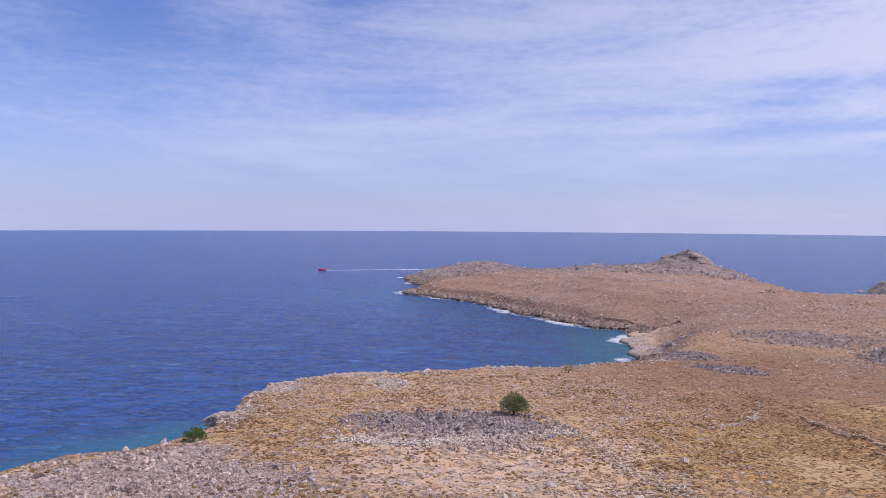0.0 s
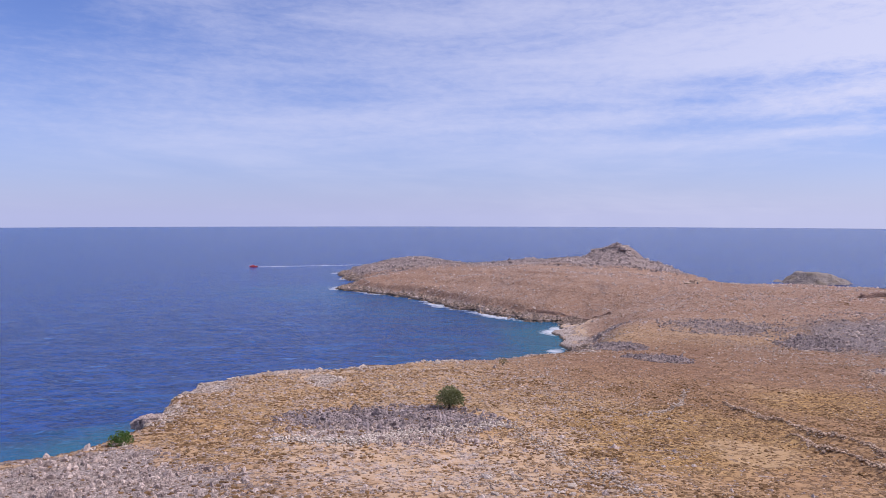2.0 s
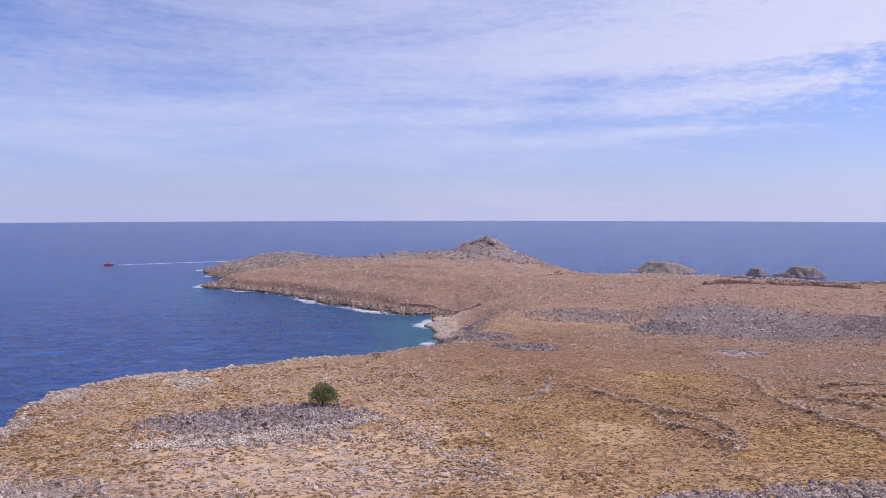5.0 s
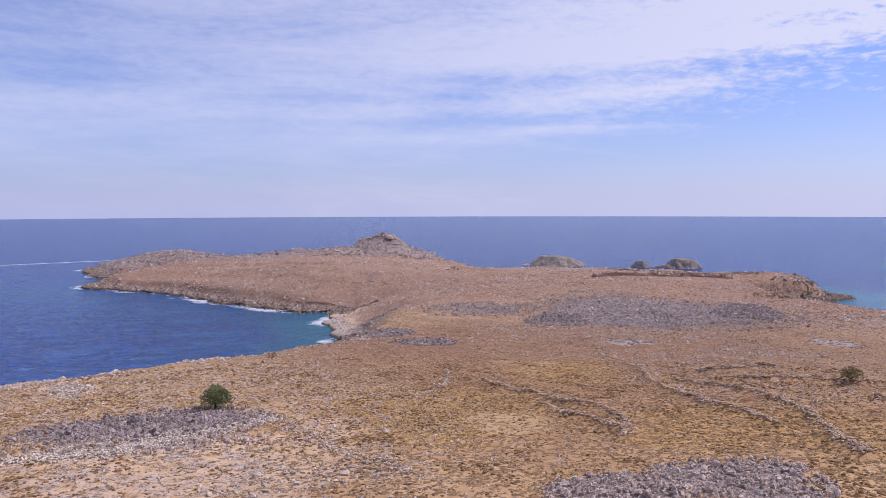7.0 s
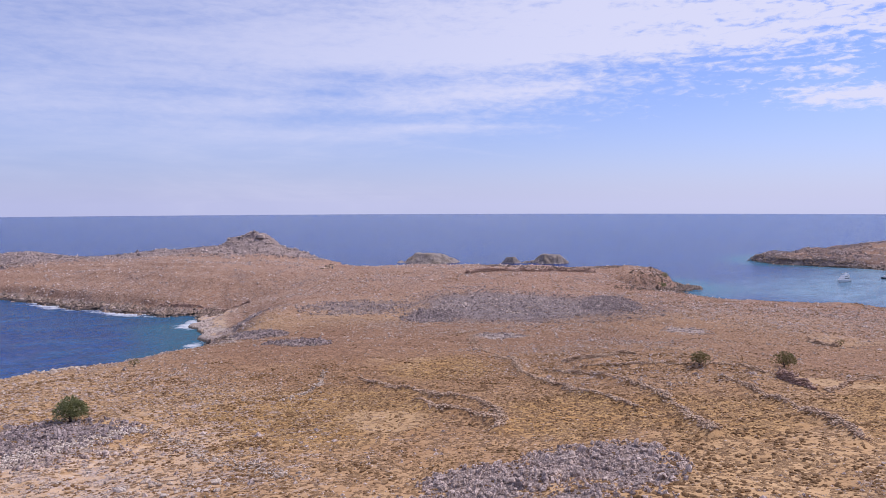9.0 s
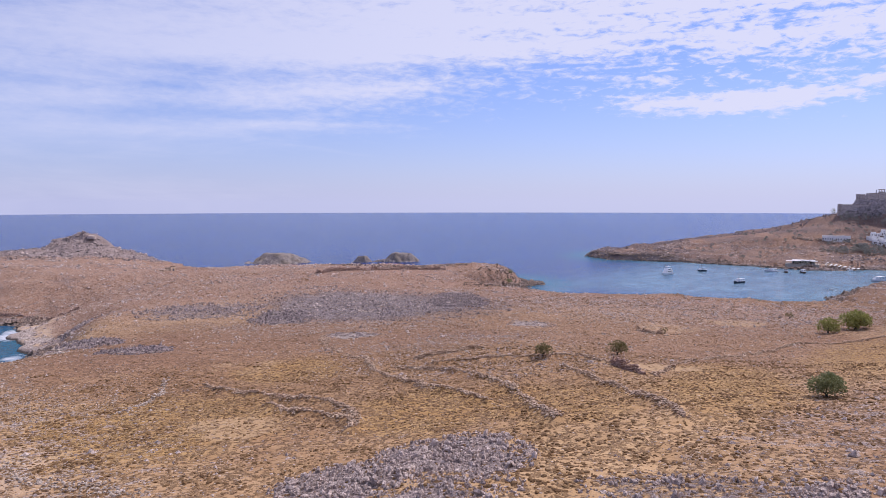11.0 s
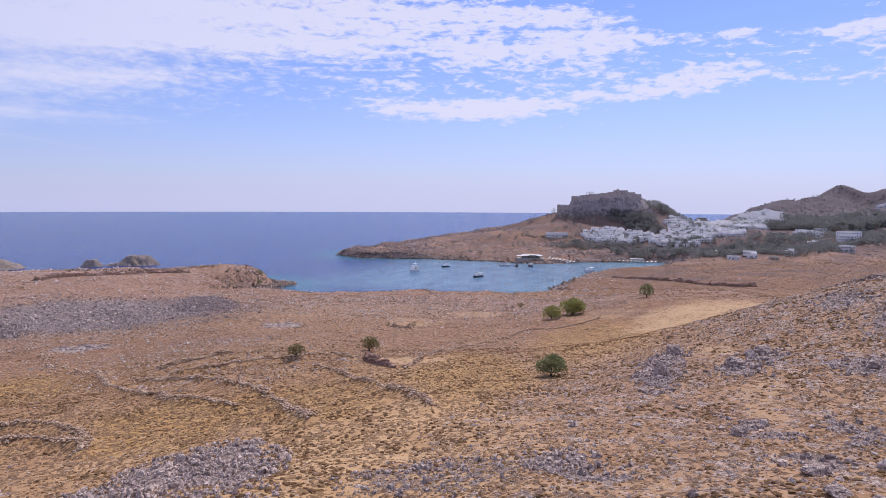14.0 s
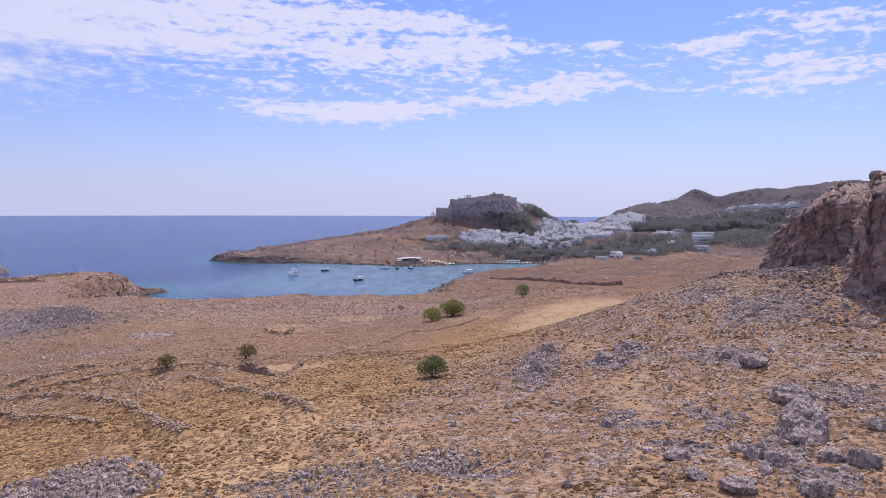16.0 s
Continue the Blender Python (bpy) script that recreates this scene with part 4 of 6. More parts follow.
def acropolis():
    """The table rock over the town, with the fortress walls, a ruined temple and a guard house on top."""
    rim = np.array(RIM, float)
    loop = np.vstack([rim, rim[:1]])
    run = np.concatenate([[0], np.cumsum(np.hypot(*np.diff(loop[:, :2], axis=0).T))])
    t = np.linspace(0, run[-1], 260, endpoint=False)
    ox, oy, high = [np.interp(t, run, loop[:, i]) for i in range(3)]
    cx, cy = 1072.0, 212.0
    foot = relief(cx + (ox - cx) * 1.32, cy + (oy - cy) * 1.22)[0] - 6
    k = np.linspace(0, 1, 60)[:, None]
    z = foot + (high - foot) * k
    out = 1.0 + 0.05 * (1 - k) + 0.24 * (1 - k) ** 2.0
    along = np.broadcast_to(t, z.shape)
    w = 0.030 * rough(along, z * 0.35, 13, 4, 7, 0.6) + 0.018 * np.floor(z / 7 + rough(along, z * 0, 40, 2, 9)) * (1 - k)
    w = w - 0.03 * np.clip(np.abs(rough(along, z * 0.12, 9, 3, 19)) * -4 + 0.6, 0, 1)
    X, Y = cx + (ox - cx) * (out + w), cy + (oy - cy) * (out + w)
    tops = np.array([[0.85], [0.5], [0.2]])
    X2, Y2 = cx + (ox - cx) * tops, cy + (oy - cy) * tops
    Z2 = np.broadcast_to(high, X2.shape) * [[1.0], [0.6], [0.0]] + 81.5 * np.array([[0.0], [0.4], [1.0]]) + rough(X2, Y2, 15, 3, 5) * 0.6
    X, Y, Z = np.vstack([X, X2]), np.vstack([Y, Y2]), np.vstack([z, Z2])
    i = np.arange(X.size).reshape(X.shape)
    nxt = np.roll(i, -1, axis=1)
    q = np.stack([i[:-1], nxt[:-1], nxt[1:], i[1:]], -1).reshape(-1, 4)
    me = mesh_from("table_rock", np.stack([X.ravel(), Y.ravel(), Z.ravel()], 1), q)
    # scrub and fallen blocks along the foot of the rock
    rnd = np.random.default_rng(71)
    pick = rnd.integers(0, 24, 1500), rnd.integers(0, len(t), 1500)
    big = rnd.lognormal(0, 0.5, 1500).clip(0.4, 2.4) * 1.0
    v, f = spread(BALL_1[0], BALL_1[1], np.stack([X[pick], Y[pick], Z[pick]], 1), np.stack([big * 1.2, big, big * 0.9], 1), 0.3, 0.2, rnd)
    tagged(part("talus", mesh_from("talus", v, f, False), FORT_ROCK), "fallen grey blocks under the fortress rock", "rubble", kind="stuff")
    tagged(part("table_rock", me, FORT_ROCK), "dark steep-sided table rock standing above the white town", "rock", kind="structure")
    fort = thing("fortress", pose(0, 0, 0), "old grey stone fortress walls along the rim of the rock", "fortress")

    def curtain(a, b, z0, z1, thick=1.6, teeth=True):
        (ax, ay), (bx, by) = a, b
        long = math.hypot(bx - ax, by - ay)
        bm = block(0, long, -thick / 2, thick / 2, z0, z1)
        y = 0.4
        while teeth and y < long - 1.4:
            block(y, y + 1.4, -thick / 2, -thick / 2 + 0.7, z1, z1 + 1.2, 0, bm)
            y += 2.6
        bmesh.ops.transform(bm, matrix=pose(ax, ay, 0, 0, 0, math.degrees(math.atan2(by - ay, bx - ax))), verts=bm.verts[:])
        part("curtain_wall", bm, FORT_WALL, fort)
    for a, b in zip(RIM[:9], RIM[1:10]):
        top = (a[2] + b[2]) / 2
        curtain((a[0] - 1.2, a[1]), (b[0] - 1.2, b[1]), top - 9.5, top + 0.4, 1.8, top < 83)
    # the lower ward, one step down at the end of the rock
    curtain((1040, 274), (1033, 273), 44, 66.6, 2.2)
    curtain((1033, 273), (1027, 238), 44, 66.4, 2.6)
    curtain((1027, 238), (1033, 226), 46, 67.5, 2.2)
    part("ward_fill", block(1034, 1056, 246, 272, 44, 65.0, 0.4), FORT_ROCK, fort)
    for x, y, r, z0, z1 in ((1035, 252, 2.6, 52, 80.2), (1033, 273, 2.4, 44, 67.4), (1032, 226, 2.2, 68, 83), (1039, 180, 2.6, 70, 88)):
        part("tower", tube((x, y, z0), (x, y, z1), r * 1.1, r, 12), FORT_WALL, fort)
    temple = thing("temple_ruin", pose(1050, 231, 80.6), "ruined temple with a row of pale standing columns", "temple")
    part("platform", block(-6, 6, -11, 11, -2, 1.2), PALESTONE, temple)
    for y in (-6, -3, 0, 3):
        part("column", tube((-5, y, 1.2), (-5, y, 5.0), 0.6, 0.5, 8), FORT_WALL, temple)
    part("beam", block(-5.7, -4.3, -6.8, 0.8, 5.0, 5.8), FORT_WALL, temple)
    hut = thing("guard_house", pose(1047, 186, 84.6), "flat-roofed stone house on the fortress rock", "house")
    part("walls", block(-4, 5, -10, 9, -2, 3.4), FORT_WALL, hut)
    part("roof", block(-4.4, 5.4, -10.4, 9.4, 3.4, 3.9), FORT_WALL, hut)
    part("stair_tower", block(-2, 2, 2, 5, 3.9, 6.2), FORT_WALL, hut)
    for y in (-7, -3, 1, 6):
        part("window", block(-4.05, -3.9, y - 0.5, y + 0.5, 1.0, 2.3), SHUTTER, hut)


acropolis()


def islet(cx, cy, ra, rb, turn, high, seed, label, lean=0.0):
    """A low rocky islet with cliffed sides."""
    n, m = 70, 50
    u, v = np.meshgrid(np.linspace(-1.25, 1.25, n), np.linspace(-1.25, 1.25, m))
    c, s = math.cos(radians(turn)), math.sin(radians(turn))
    x, y = cx + u * ra * c - v * rb * s, cy + u * ra * s + v * rb * c
    q = np.hypot(u, v) + rough(x, y, 14, 4, seed) * 0.10
    beds = rough(x, y, 9, 4, seed + 9, 0.6)
    z = high * step(1.10, 0.28, q) * (1 - 0.35 * np.clip(u * lean, -0.3, 1)) + (0.16 * high * beds + 0.8 * rough(x, y, 4, 2, seed + 4)) * step(1.1, 0.9, q) - 1.2
    z = np.minimum(z, high * (0.80 - 0.16 * np.clip(u * lean, -0.3, 1)) + 0.9 * beds)
    i = np.arange(x.size).reshape(x.shape)
    quads = np.stack([i[:-1, :-1], i[:-1, 1:], i[1:, 1:], i[1:, :-1]], -1).reshape(-1, 4)
    me = mesh_from("islet", np.stack([x.ravel(), y.ravel(), z.ravel()], 1), quads)
    tagged(part("islet", me, ISLET_ROCK), label, "islet")


islet(463, 712, 37, 26, -33, 13.2, 3, "low flat-topped rocky islet with dry brown scrub on top", 0.9)
islet(572, 622, 23, 15, -43, 12.6, 13, "grey rounded rocky islet close to the headland")
islet(535, 648, 12.5, 8, -40, 8.6, 23, "low grey rocky islet just above the water")
islet(554, 637, 13, 5, -41, 3.6, 43, "bare dark skerry between two islets, barely above water")
islet(3050, 215, 30, 14, -86, 16, 33, "small dark rock far out in the glittering sea")


def boulder(x, y, wide, high, seed):
    v = crags(BALL_5[0], seed, 0.30, 0.5)
    rnd = random.Random(seed)
    v = v * np.array([wide * 0.52, wide * 0.5 * rnd.uniform(0.7, 1.0), high * 0.56])
    me = mesh_from("boulder", v, BALL_5[1], False)
    me.materials.append(LIMESTONE)
    ob = tagged(new("boulder", me), "weathered grey limestone boulder on the dry slope", "boulder", "boulders on the slope")
    ob.matrix_world = pose(x, y, land_z(x, y) + high * 0.12, 0, 0, rnd.uniform(0, 360))


BOULDERS = [(74.8, -17.3, 8.6, 5.2), (87.2, -18.8, 5.1, 3.7), (66.9, -11.8, 3.1, 2.6), (65.0, -13.0, 2.8, 2.2), (67.7, -5.2, 3.4, 2.0), (61.4, -6.2, 2.9, 1.6), (66.6, -17.7, 3.5, 2.0),
            (65.2, -19.9, 4.0, 2.6), (58.9, 4.2, 1.3, 1.3), (78.8, 1.1, 2.9, 2.0), (120.9, -1.0, 4.1, 2.9), (112.9, 2.6, 4.6, 3.2), (58.8, -9.2, 4.1, 2.3), (109.8, -15.1, 5.4, 2.9)]
BOULDERS += [(104.7, -17.8, 6.9, 2.6), (77.0, -24.8, 3.3, 2.7), (59.4, -14.7, 3.6, 2.1), (108.9, 12.8, 3.6, 4.5), (128.2, 13.0, 4.2, 3.7), (-31.9, 73.0, 4.0, 2.7), (-34.7, 74.5, 2.1, 1.7), (-36.3, 116.5, 7.0, 3.8), (-38, 124, 5, 3.6)]
for number, spec in enumerate(BOULDERS):
    shrink = 1.0 if number in (0, 1) else 0.78
    boulder(spec[0], spec[1], spec[2] * shrink, spec[3] * shrink, 100 + number)


def outcrop(px, py, ra, rb, turn, amount, pale, seed, scale=0.0, mat=None):
    """A field of upright limestone blades breaking out of the soil."""
    rnd = np.random.default_rng(seed)
    dist = math.hypot(px, py)
    scale = scale or 0.15 + dist / 850
    count = int(min(3400 if dist < 215 else 15000, max(40, ra * rb * 3.14 * amount * 0.75 / scale ** 2)))
    q = rnd.uniform(0, 1, count) ** 0.62 * 1.25
    a = rnd.uniform(0, math.tau, count)
    u, v = q * np.cos(a) * ra, q * np.sin(a) * rb
    c, s = math.cos(radians(turn)), math.sin(radians(turn))
    x, y = px + u * c - v * s, py + u * s + v * c
    keep = rough(x, y, 5 * scale, 3, seed) > (-0.25 if amount > 0.85 else 0.05)
    x, y = x[keep], y[keep]
    z, d = relief(x, y)
    keep = d > 1
    x, y, z = x[keep], y[keep], z[keep]
    if len(x) < 5:
        return
    big = scale * rnd.lognormal(-0.55, 0.5, len(x)).clip(0.2, 2.2) * (1.0 + 0.6 * (rough(x, y, 8 * scale, 2, seed + 3) > 0.25))
    size = np.stack([big * rnd.uniform(0.6, 1.1, len(x)), big * rnd.uniform(0.3, 0.65, len(x)), big * rnd.uniform(0.5, 1.1, len(x)) * (0.6 if pale else 0.9)], 1)
    at = np.stack([x, y, z + size[:, 2] * 0.25], 1)
    shape = BALL_1 if dist < 215 else SHARD
    pts, tri = spread(shape[0], shape[1], at, size, 0.30, 0.22, rnd)
    if not pale:
        # tall split blades, all struck the same way, crowd the heart of the field
        heart = (rough(x, y, 6 * scale + 2, 3, seed + 7) > -0.1) & (rnd.uniform(0, 1, len(x)) < 0.36)
        bx, by, bz = x[heart], y[heart], z[heart]
        tall = (0.32 + dist / 1700) * rnd.lognormal(-0.15, 0.4, len(bx)).clip(0.4, 2.0)
        form = np.stack([tall * rnd.uniform(0.5, 1.0, len(bx)), tall * rnd.uniform(0.5, 0.9, len(bx)), tall * rnd.uniform(0.45, 0.95, len(bx))], 1)
        more, extra = spread(*BLADE, np.stack([bx, by, bz], 1), form, 0.22, 0.22, rnd, radians(35))
        pts, tri = np.concatenate([pts, more]), np.concatenate([tri, extra + len(pts)])
    me = mesh_from("rock_outcrop", pts, tri, False)
    ob = part("rock_outcrop", me, mat or (PALESTONE if pale else LIMESTONE))
    tagged(ob, "pale broken limestone ledge in dry soil" if pale else "jagged grey limestone blades breaking out of dry soil", "rock outcrop", kind="stuff")


for number, spec in enumerate(ROCK_NEAR + ROCK_MID + ROCK_SLOPE):
    if spec[5] >= 0.5:
        near_pale = any(math.hypot(spec[0] - p[0], spec[1] - p[1]) < 9 and p[5] > 0.65 for p in PALE)
        dark = DARKSTONE if math.hypot(spec[0], spec[1]) > 195 else None
        stone = DARKSTONE if number == 0 else dark
        outcrop(*spec, near_pale and number > 1, 300 + number, 0.34 if dark else 0.0, stone)
for number, spec in enumerate(ROCK_CAPE[:3] + ROCK_CAPE[-1:]):
    outcrop(*spec[:5], 0.5, False, 380 + number, 0.75, DARKSTONE)
FAR_OUTCROPS = [(439, 364, 14, 10, 0, 0.9), (369, 320, 12, 8, 0, 0.8), (400, 430, 50, 12, -35, 0.9), (470, 376, 30, 10, 45, 1.0), (440, 352, 22, 8, 40, 0.9), (772, 440, 10, 50, 8, 1.6), (790, 495, 45, 22, -20, 2.0), (850, 500, 60, 14, -10, 1.6), (930, 455, 60, 25, -30, 1.6),
                (1000, 385, 30, 25, -40, 1.8), (1030, 330, 25, 25, 0, 1.8), (1040, 290, 12, 30, 0, 1.6), (820, 420, 40, 30, 0, 1.3), (640, 148, 60, 8, 0, 1.0), (500, 140, 25, 7, 0, 0.9)]
for number, (fx, fy, fa, fb, turn, big) in enumerate(FAR_OUTCROPS):
    outcrop(fx, fy, fa, fb, turn, 0.8, False, 395 + number, big * (0.55 if fx > 780 else 0.8), DARKSTONE if fx > 780 else SHORESTONE)


# ---- dry stone walls ----
def stone_wall(line, high, thick, mat, label, seed, gaps=0.15):
    rnd = np.random.default_rng(seed)
    pts = np.array(line, float)
    run = np.concatenate([[0], np.cumsum(np.hypot(*np.diff(pts, axis=0).T))])
    size = 0.11 + 0.0008 * np.hypot(*pts.mean(0))
    count = int(run[-1] * thick * high / size ** 3 * 0.30 + 20)
    s = rnd.uniform(0, run[-1], count)
    x, y = np.interp(s, run, pts[:, 0]), np.interp(s, run, pts[:, 1])
    x, y = x + rough(s, s * 0, 9, 3, seed) * 0.9, y + rough(s, s * 0 + 7, 9, 3, seed + 1) * 0.9
    tall = high * (0.75 + 0.6 * rough(s, s * 0 + 3, 6, 3, seed + 2)).clip(0.15, 1.2)
    up = rnd.uniform(0, 1, count) ** 1.3 * tall
    side = rnd.normal(0, 0.33, count) * thick * (1.3 - up / high * 0.7)
    heading = np.interp(s, run, np.unwrap(np.arctan2(*np.gradient(pts, axis=0).T[::-1])))
    x, y = x - np.sin(heading) * side, y + np.cos(heading) * side
    keep = rnd.uniform(0, 1, count) > gaps
    x, y, up = x[keep], y[keep], up[keep]
    at = np.stack([x, y, relief(x, y)[0] + up], 1)
    big = size * rnd.uniform(0.6, 1.25, (len(x), 1)) * np.array([[1.1, 0.85, 0.7]])
    v, f = spread(BALL_1[0], BALL_1[1], at, big, 0.22, 0.15, rnd)
    ob = part("dry_stone_wall", mesh_from("dry_stone_wall", v, f, False), mat)
    tagged(ob, label, "stone wall")


for number, line in enumerate(FIELD_WALLS):
    stone_wall(line, 0.42, 1.15, FIELDSTONE, "tumbled low dry stone wall between dry terraced fields", 500 + number)
stone_wall([(135.5, 79.2), (130, 73), (125.4, 67.4)], 1.7, 0.8, PINKSTONE, "upright pinkish stone retaining wall beside a sandy track", 520, 0.0)
stone_wall([(267.6, 145.4), (248.1, 124.9)], 2.0, 1.0, FIELDSTONE, "short grey field wall among stones", 521, 0.0)
stone_wall([(22, 115), (24.1, 103.6), (24.7, 89.6), (28.2, 79.2), (30.3, 72)], 0.25, 2.6, PALESTONE, "line of pale cleared stones at a field edge", 522, 0.65)
stone_wall([(72, 158.3), (63.3, 141.4), (47.9, 125.2)], 0.3, 1.0, PALESTONE, "faint line of pale stones beside a path", 523, 0.4)
stone_wall([(127, 65.8), (156, 73), (202, 77.3), (251.9, 78.3), (291.8, 58.7)], 0.6, 1.2, FIELDSTONE, "long straight low stone wall along the valley", 524, 0.3)
stone_wall([(593.6, 110), (578.6, 62.5), (522, 1)], 3.0, 3.0, PINKSTONE, "reddish stone terrace wall across the plain", 525, 0.0)
stone_wall([(104, 489), (127, 470), (150, 440)], 1.6, 1.5, PINKSTONE, "reddish broken stone terrace wall near the cove", 526, 0.1)
stone_wall([(119, 123.8), (130, 123.2), (141, 122.2)], 0.9, 2.0, FIELDSTONE, "heap of cleared field stones", 527, 0.1)
stone_wall([(140, 190), (120, 160), (116, 141)], 0.4, 2.5, FIELDSTONE, "scatter of pale stones below the rocky rise", 528, 0.7)
stone_wall([(-15, 99), (-3, 98), (3, 103), (10, 107), (21, 114)], 0.3, 3.2, WHITESTONE, "broken white limestone ledge below grey rocks", 529, 0.15)
stone_wall([(285, 394), (292, 396), (327, 399), (379, 407), (405, 388)], 2.6, 3.5, PINKSTONE, "low reddish rock ledge along the neck of land", 530, 0.1)
stone_wall([(938, 300), (936.7, 263.1), (933.2, 226.3)], 3.0, 1.5, PALESTONE, "pale retaining wall of the road into the town", 531, 0.0)

# broken pale slabs over the bare ground below the lone tree
outcrop(4, 87, 14, 8, -2, 0.25, True, 470, 0.24)
outcrop(16, 78, 9, 5, -10, 0.5, True, 471, 0.34)

# rubble along the foot of the cliff
for number, spec in enumerate([(165, -34, 10, 5, 20, 0.9), (146, -34, 10, 5, -5, 0.8), (190, -27, 14, 5, 10, 0.8), (128, -42, 6, 10, 10, 0.8), (205, -22, 16, 6, 5, 0.7)]):
    outcrop(*spec, False, 440 + number, 0.34, RUBBLE)


# ---- trees and shrubs ----
LEAF = np.array([(0, 0, 0), (0.5, 0.32, 0.1), (1, 0, 0), (0.5, -0.32, 0.1)], float)


def foliage(lobes, count, size, source):
    """Leaves in a shell round each lobe (x, y, z, rx, ry, rz), with gaps."""
    lobes = np.array(lobes, float)
    weight = lobes[:, 3] * lobes[:, 5]
    pick = source.choice(len(lobes), count, p=weight / weight.sum())
    way = source.normal(0, 1, (count, 3))
    way /= np.linalg.norm(way, axis=1)[:, None]
    way[:, 2] = np.where(way[:, 2] < -0.7, -way[:, 2], way[:, 2])
    deep = source.uniform(0.45, 1.06, count) ** 0.5
    deep *= 0.9 + 0.22 * rough(way[:, 0] * 2 + pick * 3.1, way[:, 1] * 2 + way[:, 2] * 1.7, 0.9, 2, 9)
    at = lobes[pick, :3] + way * lobes[pick, 3:] * deep[:, None]
    side = np.cross(way, source.normal(0, 1, (count, 3)))
    side /= np.linalg.norm(side, axis=1)[:, None]
    out = way * 0.6 + side * 0.6 + source.normal(0, 0.35, (count, 3))
    out /= np.linalg.norm(out, axis=1)[:, None]
    cross = np.cross(out, source.normal(0, 1, (count, 3)))
    cross /= np.linalg.norm(cross, axis=1)[:, None]
    up = np.cross(out, cross)
    k = size * source.uniform(0.6, 1.4, (count, 1, 1))
    v = at[:, None] + k * (LEAF[None, :, :1] * out[:, None] + LEAF[None, :, 1:2] * cross[:, None] + LEAF[None, :, 2:] * up[:, None])
    f = np.arange(count * 4).reshape(count, 4)
    return v.reshape(-1, 3), f


def tree(name, x, y, wide, high, leaf, label, category, seed, count=1800, trunk=0.13, sink=0.05):
    source = np.random.default_rng(seed)
    root = thing(name, pose(x, y, land_z(x, y) - sink), label, category)
    r = wide / 2
    limbs, lobes = [], []
    foot = max(0.06, wide * 0.035)
    fork = high * trunk
    limbs.append(tube((0, 0, -0.3), (wide * 0.02, wide * 0.01, fork), foot * 1.3, foot, 7))
    arms = 6
    for i in range(arms):
        a = i * math.tau / arms + source.uniform(-0.4, 0.4)
        reach = r * source.uniform(0.45, 0.66)
        end = (math.cos(a) * reach, math.sin(a) * reach, high * source.uniform(0.30, 0.52))
        limbs.append(tube((wide * 0.02, wide * 0.01, fork * 0.92), end, foot * 0.6, foot * 0.2, 5))
        lobes.append((*end, r * source.uniform(0.34, 0.5), r * source.uniform(0.34, 0.5), high * source.uniform(0.28, 0.38)))
    lobes.append((0, 0, high * 0.68, r * 0.55, r * 0.55, high * 0.30))
    lobes.append((r * 0.2, -r * 0.25, high * 0.55, r * 0.62, r * 0.58, high * 0.32))
    part("trunk", join(limbs), BARK, root)
    v, f = foliage(lobes, count, wide * 0.055, source)
    part("crown", mesh_from("crown", v, f, False), leaf, root)
    return root


tree("olive_tree", 12.9, 126.5, 5.9, 4.4, OLIVE_LEAF, "lone round dark green tree beside grey rocks", "tree", 41, 3000)
tree("carob_tree", 118.6, 32.2, 5.7, 4.0, OLIVE_LEAF, "lone low dark green tree at the foot of the slope", "tree", 42, 3000, 0.12)
tree("carob_tree", 301, 82, 9.0, 6.4, CAROB_LEAF, "round yellow-green tree in dry stubble", "tree", 43, 2200)
tree("carob_tree", 313, 75.5, 13.0, 8.0, CAROB_LEAF, "broad yellow-green tree beside a smaller one", "tree", 44, 2800, 0.12)
tree("olive_tree", 339, 47, 7.6, 6.8, OLIVE_LEAF, "small olive tree at the edge of a sandy field", "tree", 45, 1800)
tree("wild_olive", 128.5, 93.0, 4.4, 3.0, DULL_LEAF, "sparse olive-brown bush tree on a stone wall", "small tree", 46, 1300, 0.12)
tree("wild_olive", 153.2, 88.5, 5.4, 3.8, DULL_LEAF, "ragged olive-brown bush tree among stones", "small tree", 47, 1500, 0.12)
tree("wild_olive", 260.6, 129.7, 3.0, 3.2, DULL_LEAF, "thin dry brown tree behind a field wall", "small tree", 48, 600)
tree("wild_olive", 353, 113, 4.0, 3.6, DULL_LEAF, "small reddish dry tree on the plain", "small tree", 49, 600)
tree("shrub", 34.4, 191.7, 3.2, 2.4, DULL_LEAF, "bare brown shrub near the cliff edge", "shrub", 50, 600, 0.2)
tree("mastic_bush", -34.5, 98, 3.6, 2.4, FRESH_LEAF, "bright green bush on the cliff edge", "bush", 51, 1500, 0.1, 0.4)
tree("mastic_bush", 478, 381, 7.0, 5.0, OLIVE_LEAF, "dark green bush on the rocky point", "bush", 52, 500, 0.15)
tree("mastic_bush", 455, 366, 9.0, 4.0, OLIVE_LEAF, "low dark green bush on the rocky point", "bush", 53, 500, 0.1)
tree("mastic_bush", 440, 158.3, 3.0, 1.8, OLIVE_LEAF, "small dark bush at the bay's edge", "bush", 54, 300, 0.1)


tree("pine_tree", 1046, 284, 9.0, 9.0, OLIVE_LEAF, "lone dark pine beside the lower fortress wall", "tree", 55, 500, 0.15)


